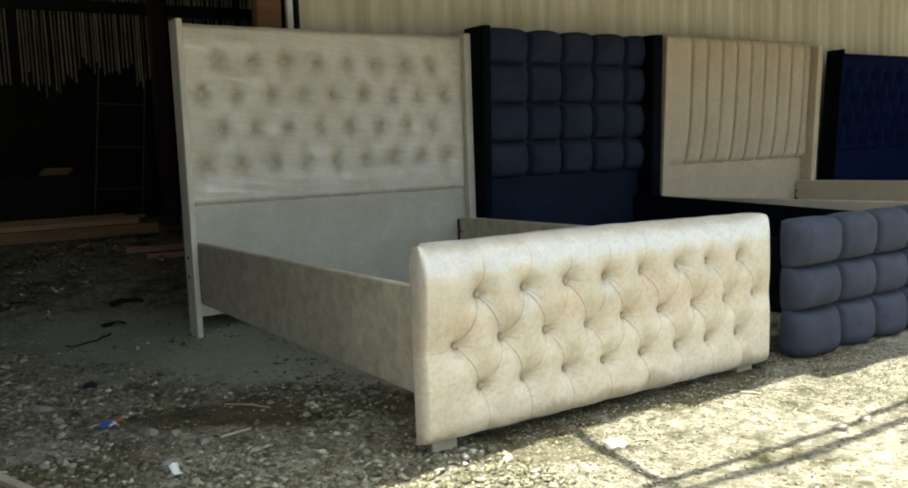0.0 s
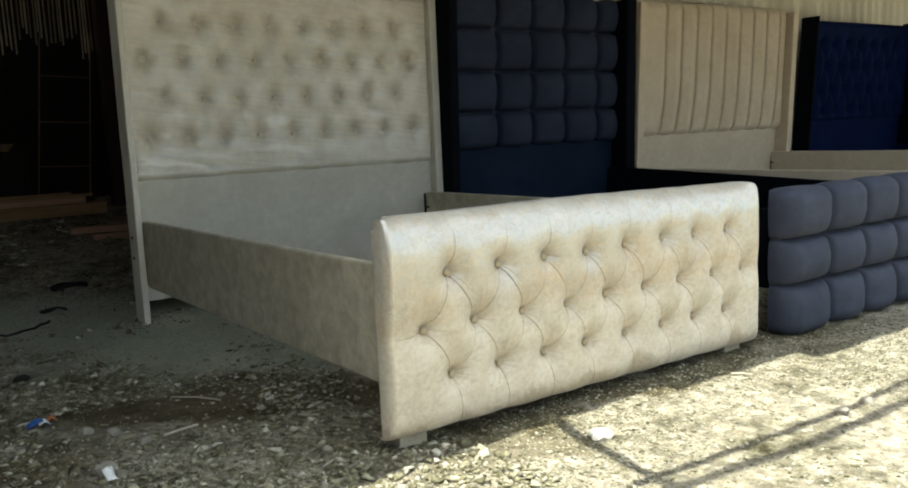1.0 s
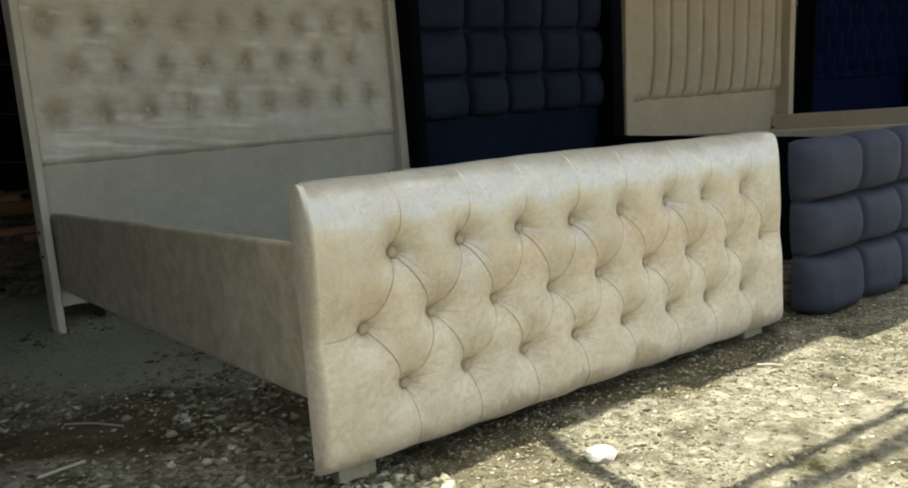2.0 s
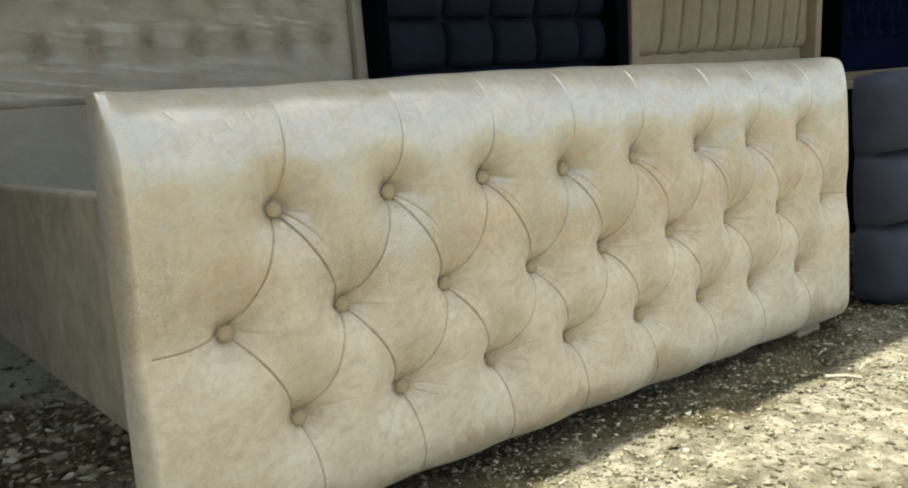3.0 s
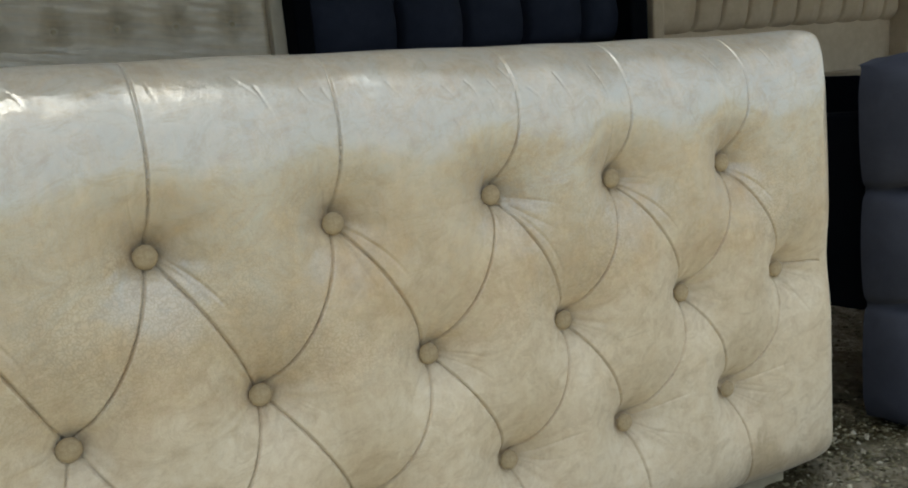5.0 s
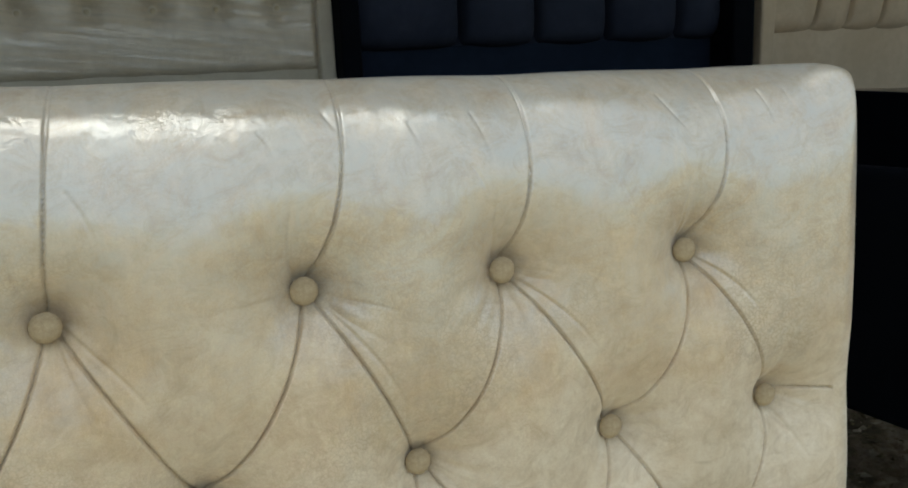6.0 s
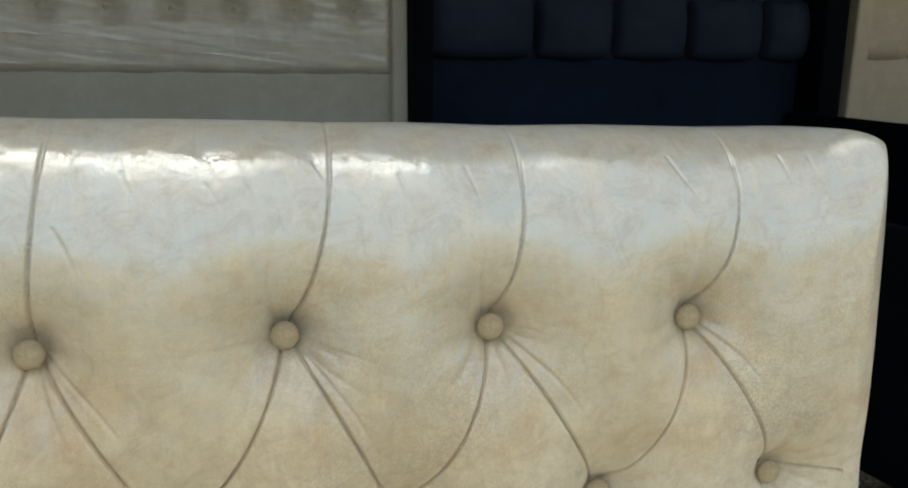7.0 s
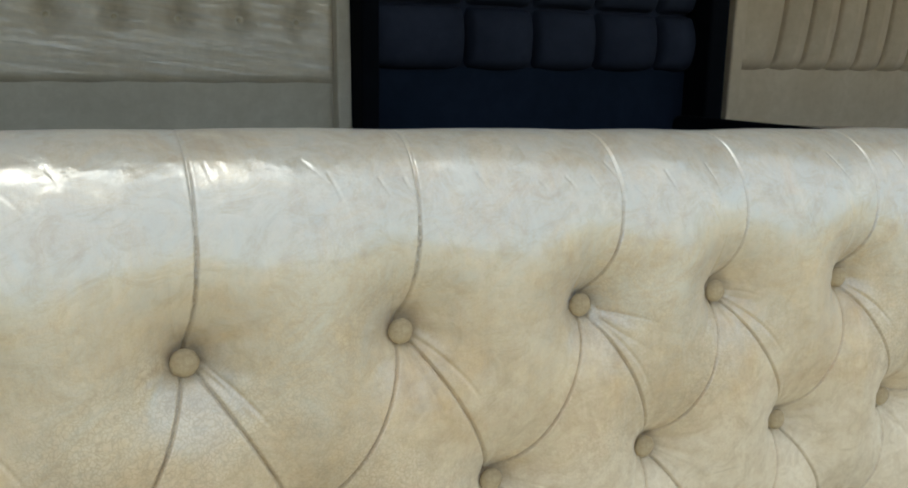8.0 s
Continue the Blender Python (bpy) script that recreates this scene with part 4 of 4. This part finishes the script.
# ---- shed: slatted back wall, posts, planks, frame ----
rnd = random.Random(4)
slats = tagged(new("slat_wall"), "back wall of upright bamboo canes, dusty and dim", "wall", kind="structure")
ORIGIN[slats.name] = Vector((0, 0, 0))
CANE = rod([(0, 0, 0), (0.004, 0, 0.5), (-0.003, 0, 1.0), (0.003, 0, 1.5)], 0.0085, "cane", 5)
CANE.materials.append(BAMBOO)
x = -1.4
while x < 2.4:
    low = (1.86 if x < 0.2 else 2.08 if x < 0.75 else 1.95) + rnd.uniform(-0.10, 0.06) + (0.12 if rnd.random() < 0.15 else 0)
    if rnd.random() < 0.88:
        c = shared_part("cane", CANE, (x, 7.0, low), slats)
        c.rotation_euler = (0, rnd.uniform(-0.012, 0.012), rnd.uniform(0, 6))
    x += rnd.uniform(0.026, 0.044)
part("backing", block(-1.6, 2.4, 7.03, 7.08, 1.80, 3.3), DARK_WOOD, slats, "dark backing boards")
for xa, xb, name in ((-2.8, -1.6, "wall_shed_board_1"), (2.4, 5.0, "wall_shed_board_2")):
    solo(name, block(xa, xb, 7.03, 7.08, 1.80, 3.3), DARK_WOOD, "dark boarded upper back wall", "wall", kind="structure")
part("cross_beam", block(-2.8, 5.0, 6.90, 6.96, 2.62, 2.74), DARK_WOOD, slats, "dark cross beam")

door = thing("door_post", (0.60, 2.86, 0.1), "reddish-brown timber door post beside the sheet wall", "post", kind="structure")
part("post", block(0.525, 0.690, 2.80, 2.90, 0.08, 2.76, 0.006), RED_WOOD, door)
part("jamb", block(0.738, 0.782, 2.82, 2.86, 0.08, 2.75, 0.004), WHITE, door, "white painted door jamb")
solo("shed_post", block(0.66, 0.80, 5.9, 6.05, 0.38, 3.3, 0.01), DARK_RED, "dark red timber post inside the shed", "post", kind="structure")


def plank(a, b, w, h, mat, label, group=""):
    bm = bmesh.new()
    beam(bm, a, b, w, h, 0.004, seg=1)
    return solo("plank", bm, mat, label, "plank", group)


# a stack of rough planks on the ground by the back of the shed
for x0, x1, y0, y1, z, w, h in ((-1.6, 0.50, 5.80, 5.60, 0.475, 0.20, 0.10), (-1.7, 0.34, 5.80, 5.62, 0.552, 0.18, 0.05), (-1.5, 0.24, 5.84, 5.66, 0.598, 0.12, 0.04), (-0.35, 0.40, 5.66, 5.58, 0.592, 0.06, 0.025)):
    plank((x0, y0, z), (x1, y1, z + 0.012), w, h, PINK_WOOD if h == 0.05 else PLANK, "reddish fresh-sawn plank lying on a stack" if h == 0.05 else "rough brown sawn plank lying on a stack", "planks stacked in the shed")
plank((0.06, 4.92, 0.365), (0.62, 4.86, 0.36), 0.10, 0.05, PINK_WOOD, "reddish sawn offcut lying on the ground", "offcuts on the ground")
plank((0.15, 4.60, 0.33), (0.66, 4.58, 0.328), 0.09, 0.05, PINK_WOOD, "reddish sawn offcut lying on the ground", "offcuts on the ground")
for k in range(3):
    plank((-0.40 + 0.02 * k, 5.95, 1.012 + 0.022 * k), (-0.17 + 0.02 * k, 5.95, 1.010 + 0.022 * k), 0.16, 0.02, WOOD, "short dull board lying on a stored panel", "short boards piled in the shed")
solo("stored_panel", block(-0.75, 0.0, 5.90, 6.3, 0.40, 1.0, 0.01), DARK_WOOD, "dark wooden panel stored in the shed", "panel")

rack = thing("cane_frame", (0.25, 6.15, 0.4), "thin ladder-like cane frame leaning in the dark shed", "frame")
for a, b in (((0.05, 6.12, 0.42), (0.24, 6.25, 2.05)), ((0.49, 6.12, 0.42), (0.67, 6.25, 2.05))):
    part("upright", rod([a, b], 0.006, "upright"), WOOD, rack)
for z in (0.85, 1.25, 1.66):
    f = (z - 0.42) / 1.63
    part("rung", rod([(0.05 + 0.19 * f, 6.12 + 0.13 * f, z), (0.49 + 0.18 * f, 6.12 + 0.13 * f, z - 0.02)], 0.005, "rung"), WOOD, rack)


# ---- stones ----
def rock_mesh(name, seed, sub=2):
    r = random.Random(seed)
    bm = bmesh.new()
    bmesh.ops.create_icosphere(bm, subdivisions=sub, radius=1.0)
    cuts = [(Vector((r.gauss(0, 1), r.gauss(0, 1), r.gauss(0, 1))).normalized(), r.uniform(0.55, 0.9)) for _ in range(9)]
    for v in bm.verts:
        for n, d in cuts:
            o = v.co.dot(n)
            if o > d:
                v.co -= n * (o - d) * 0.9
        v.co *= 1 + 0.06 * noise.noise(v.co * 2.2 + Vector((seed, 0, 0)))
    me = bpy.data.meshes.new(name)
    bm.to_mesh(me)
    bm.free()
    me.materials.append(STONE)
    return me


ROCKS = [rock_mesh("rock", 10 + k) for k in range(7)]


def rock(x, y, size, flat, turn, label, k, mat=None):
    ob = new("stone", ROCKS[k % 7] if mat is None else ROCKS[k % 7].copy())
    if mat is not None:
        ob.data.materials[0] = mat
    ob.location = (x, y, float(ground_z(x, y)) + size * flat * 0.35)
    ob.scale = (size, size * (0.7 + 0.08 * (k % 5)), size * flat)
    ob.rotation_euler = (0.15 * math.sin(k * 3.1), 0.15 * math.cos(k * 2.3), turn)
    return tagged(ob, label, "stone", "loose stones on the yard")


rock(0.585, -0.345, 0.044, 0.50, 0.4, "white limestone lump on sunlit gravel", 4, PALE_STONE)
rock(1.547, -0.734, 0.036, 0.5, 1.0, "grey rounded stone on sunlit gravel", 1)
rock(1.388, -0.727, 0.034, 0.5, 2.0, "grey rounded stone on sunlit gravel", 2)
rock(-0.777, 0.824, 0.032, 0.7, 0.3, "pale grey stone on brown dirt", 3)
rock(-0.697, 0.766, 0.025, 0.8, 1.3, "pale grey stone on brown dirt", 4)
rock(-0.80, 0.462, 0.052, 0.5, 2.3, "pale flat stone on brown dirt", 5)
rock(-0.84, 1.71, 0.045, 0.5, 0.8, "small black lump on grey dust", 6, DARK_WOOD)
rock(-0.63, 0.64, 0.034, 0.45, 0.9, "pale grey stone on brown dirt", 1)
rock(-1.12, 0.87, 0.040, 0.35, 1.9, "flat pale stone on brown dirt", 2)
rock(-1.08, 1.46, 0.050, 0.30, 0.5, "flat dull grey stone at the dust's edge", 3)
rock(-0.24, 0.93, 0.020, 0.6, 0.1, "pale grey stone on dark soil", 5)
rock(-0.02, 0.70, 0.022, 0.6, 2.8, "pale grey stone on dark soil", 0)
rr = random.Random(11)
for k in range(110):
    x, y = rr.uniform(-2.2, 3.2), rr.uniform(-1.7, 1.6)
    if -0.05 < x < 1.95 and -0.08 < y:
        continue
    if 2.05 < x and y > -0.02:
        continue
    rock(x, y, rr.uniform(0.008, 0.024 if x < 0.3 else 0.014), rr.uniform(0.35, 0.7), rr.uniform(0, 6), "small pale stone lying on the dirt", k)
for k in range(60):
    x, y = rr.uniform(-2.2, -0.25), rr.uniform(3.1, 5.4)
    if rr.random() < 0.3:
        continue
    rock(x, y, rr.uniform(0.012, 0.036), rr.uniform(0.3, 0.7), rr.uniform(0, 6), "dull grey stone lying in the shed's dirt", k)


def chips(name, count, seed, smin, smax, x0, x1, y0, y1):
    """Loose chips strewn by chance, thinner on the grey dust."""
    g = np.random.default_rng(seed)
    base = np.array([(1, 0, 0), (0, 1, 0), (-1, 0, 0), (0, -1, 0), (0, 0, 1), (0, 0, -1)], float)
    tri = np.array([(0, 1, 4), (1, 2, 4), (2, 3, 4), (3, 0, 4), (1, 0, 5), (2, 1, 5), (3, 2, 5), (0, 3, 5)])
    x, y = g.uniform(x0, x1, count * 2), g.uniform(y0, y1, count * 2)
    u, w = (x - 0.27) * 0.707 - (y - 1.97) * 0.707, (x - 0.27) * 0.707 + (y - 1.97) * 0.707
    dusty = np.exp(-((u / 1.9) ** 2 + (w / 0.85) ** 2) ** 3)
    damp = np.exp(-((((x + 0.25) * 0.87 - (y - 0.8) * 0.5) / 0.7) ** 2 + (((x + 0.25) * 0.5 + (y - 0.8) * 0.87) / 0.3) ** 2) ** 2)
    keep = (0.5 + 0.5 * vnoise(x * 1.3, y * 1.3, seed) + 0.35 * vnoise(x * 4, y * 4, seed + 1)) > g.uniform(0, 0.9, len(x)) + 0.45 * dusty + 0.4 * damp
    x, y = x[keep][:count], y[keep][:count]
    n = len(x)
    size = smin * (smax / smin) ** (g.uniform(0, 1, n) ** 2.2)
    jit = (base[None] * g.uniform(0.6, 1.3, (n, 6, 1)) + g.normal(0, 0.28, (n, 6, 3))) * np.stack([size, size * g.uniform(0.6, 1, n), size * g.uniform(0.22, 0.50, n)], -1)[:, None]
    a = g.uniform(0, 2 * np.pi, n)
    b = g.normal(0, 0.3, n)
    ca, sa, cb, sb = np.cos(a)[:, None], np.sin(a)[:, None], np.cos(b)[:, None], np.sin(b)[:, None]
    px = jit[..., 0] * cb + jit[..., 2] * sb
    pz = -jit[..., 0] * sb + jit[..., 2] * cb
    P = np.stack([px * ca - jit[..., 1] * sa + x[:, None], px * sa + jit[..., 1] * ca + y[:, None], pz + (ground_z(x, y) + 0.15 * size)[:, None]], -1).reshape(-1, 3)
    F = (tri[None] + 6 * np.arange(n)[:, None, None]).reshape(-1, 3)
    me = bpy.data.meshes.new(name)
    me.vertices.add(len(P))
    me.vertices.foreach_set("co", P.reshape(-1).astype(np.float32))
    me.loops.add(F.size)
    me.loops.foreach_set("vertex_index", F.reshape(-1).astype(np.int32))
    me.polygons.add(len(F))
    me.polygons.foreach_set("loop_start", np.arange(0, F.size, 3, dtype=np.int32))
    me.update(calc_edges=True)
    return me


solo("gravel", chips("gravel", 52000, 3, 0.0028, 0.012, -2.4, 3.6, -2.4, 3.2), CHIPS, "loose limestone chips and grit strewn over the yard", "gravel", kind="stuff")
solo("stone_chips", chips("stone_chips", 24000, 6, 0.0058, 0.028, -2.1, 0.25, -1.3, 2.5), CHIPS, "larger angular limestone chips scattered on the dirt", "gravel", kind="stuff")
solo("grit", chips("grit", 17000, 12, 0.0030, 0.0095, -0.4, 2.9, -1.0, 0.16), CHIPS, "coarse limestone grit before the footboards", "gravel", kind="stuff")
solo("rubble", chips("rubble", 3000, 8, 0.010, 0.05, -3.0, 1.5, 2.2, 7.0), CHIPS, "rubble and dirt clods on the shed floor", "rubble", kind="stuff")

# ---- litter ----
def crumple(name, w, d, h, seed):
    g = np.linspace(0, 1, 9)
    U, V = np.meshgrid(g, g)
    H = h * (0.5 + 0.5 * vnoise(U * 3, V * 3, seed)) + h * np.sin(np.pi * U)
    return sheet_mesh(name, np.stack([(U - 0.5) * w * (1 + 0.08 * vnoise(V * 4, U * 0, seed)), (V - 0.5) * d * (1 + 0.08 * vnoise(U * 4, V * 0, seed + 1)), H], -1))


wrapper = thing("wrapper", (-0.88, 1.058, float(ground_z(-0.88, 1.058))), "crumpled blue and orange plastic snack wrapper on the dirt", "litter")
for name, mat, off, sz, sd in (("blue_side", BLUE, (-0.012, 0.0), (0.078, 0.045), 1), ("white_band", PAPER, (0.008, -0.010), (0.038, 0.036), 2), ("orange_end", ORANGE, (0.036, 0.008), (0.038, 0.036), 3)):
    me = crumple(name, *sz, 0.014, sd)
    ob = link_mesh(name, me, mat, True)
    ob.parent = wrapper
    ob.location = (*off, 0.004)
    mod = ob.modifiers.new("thick", "SOLIDIFY")
    mod.thickness = 0.002


def stick(a, b, r, mat, label):
    pts = [Vector((*a, float(ground_z(*a)) + r + 0.004)), Vector(((a[0] + b[0]) / 2 + 0.006, (a[1] + b[1]) / 2, float(ground_z((a[0] + b[0]) / 2, (a[1] + b[1]) / 2)) + r + 0.006)), Vector((*b, float(ground_z(*b)) + r + 0.004))]
    return solo("stick", rod(pts, r, "stick", 5), mat, label, "stick", "sticks on the yard")


stick((-0.564, 0.634), (-0.435, 0.655), 0.006, PALE_WOOD, "pale split stick on brown dirt")
stick((-0.40, 1.07), (-0.27, 0.87), 0.004, PALE_WOOD, "thin pale twig on brown dirt")
bm = bmesh.new()
beam(bm, (-1.36, 0.78, 0.045), (-1.24, 0.48, 0.035), 0.035, 0.022, 0.002, seg=1)
solo("offcut", bm, PALE_WOOD, "pale wooden offcut on brown dirt", "offcut")
stick((1.46, -0.21), (1.53, -0.26), 0.0048, PALE_WOOD, "short pale stick at the edge of the shade")
scrap = solo("paper_scrap", crumple("paper_scrap", 0.034, 0.046, 0.010, 7), PAPER, "crumpled white scrap beside a flat stone", "litter", smooth=True)
scrap.location = (-0.808, 0.385, float(ground_z(-0.808, 0.385)) + 0.020)
scrap.rotation_euler = (radians(40), 0, radians(12))
scrap.modifiers.new("thick", "SOLIDIFY").thickness = 0.003
wire = [(-0.807, 2.546), (-0.77, 2.535), (-0.735, 2.54), (-0.685, 2.565), (-0.635, 2.60), (-0.59, 2.645), (-0.556, 2.685), (-0.53, 2.73)]
solo("cable_end", rod([(a, b, float(ground_z(a, b)) + 0.008) for a, b in wire], 0.006, "cable_end", 6), BLACK, "short black cable end lying on grey dust", "cable", smooth=True)
for (a, b), sc in (((-0.291, 3.373), 0.12), ((-0.474, 2.92), 0.08)):
    rag = solo("rag", crumple("rag", sc * 1.7, sc, 0.016, int(sc * 100)), DARK_WOOD, "dark crumpled rag on grey dust", "rag", "rags on the ground", smooth=True)
    rag.location = (a, b, float(ground_z(a, b)) + 0.004)
    rag.modifiers.new("thick", "SOLIDIFY").thickness = 0.006
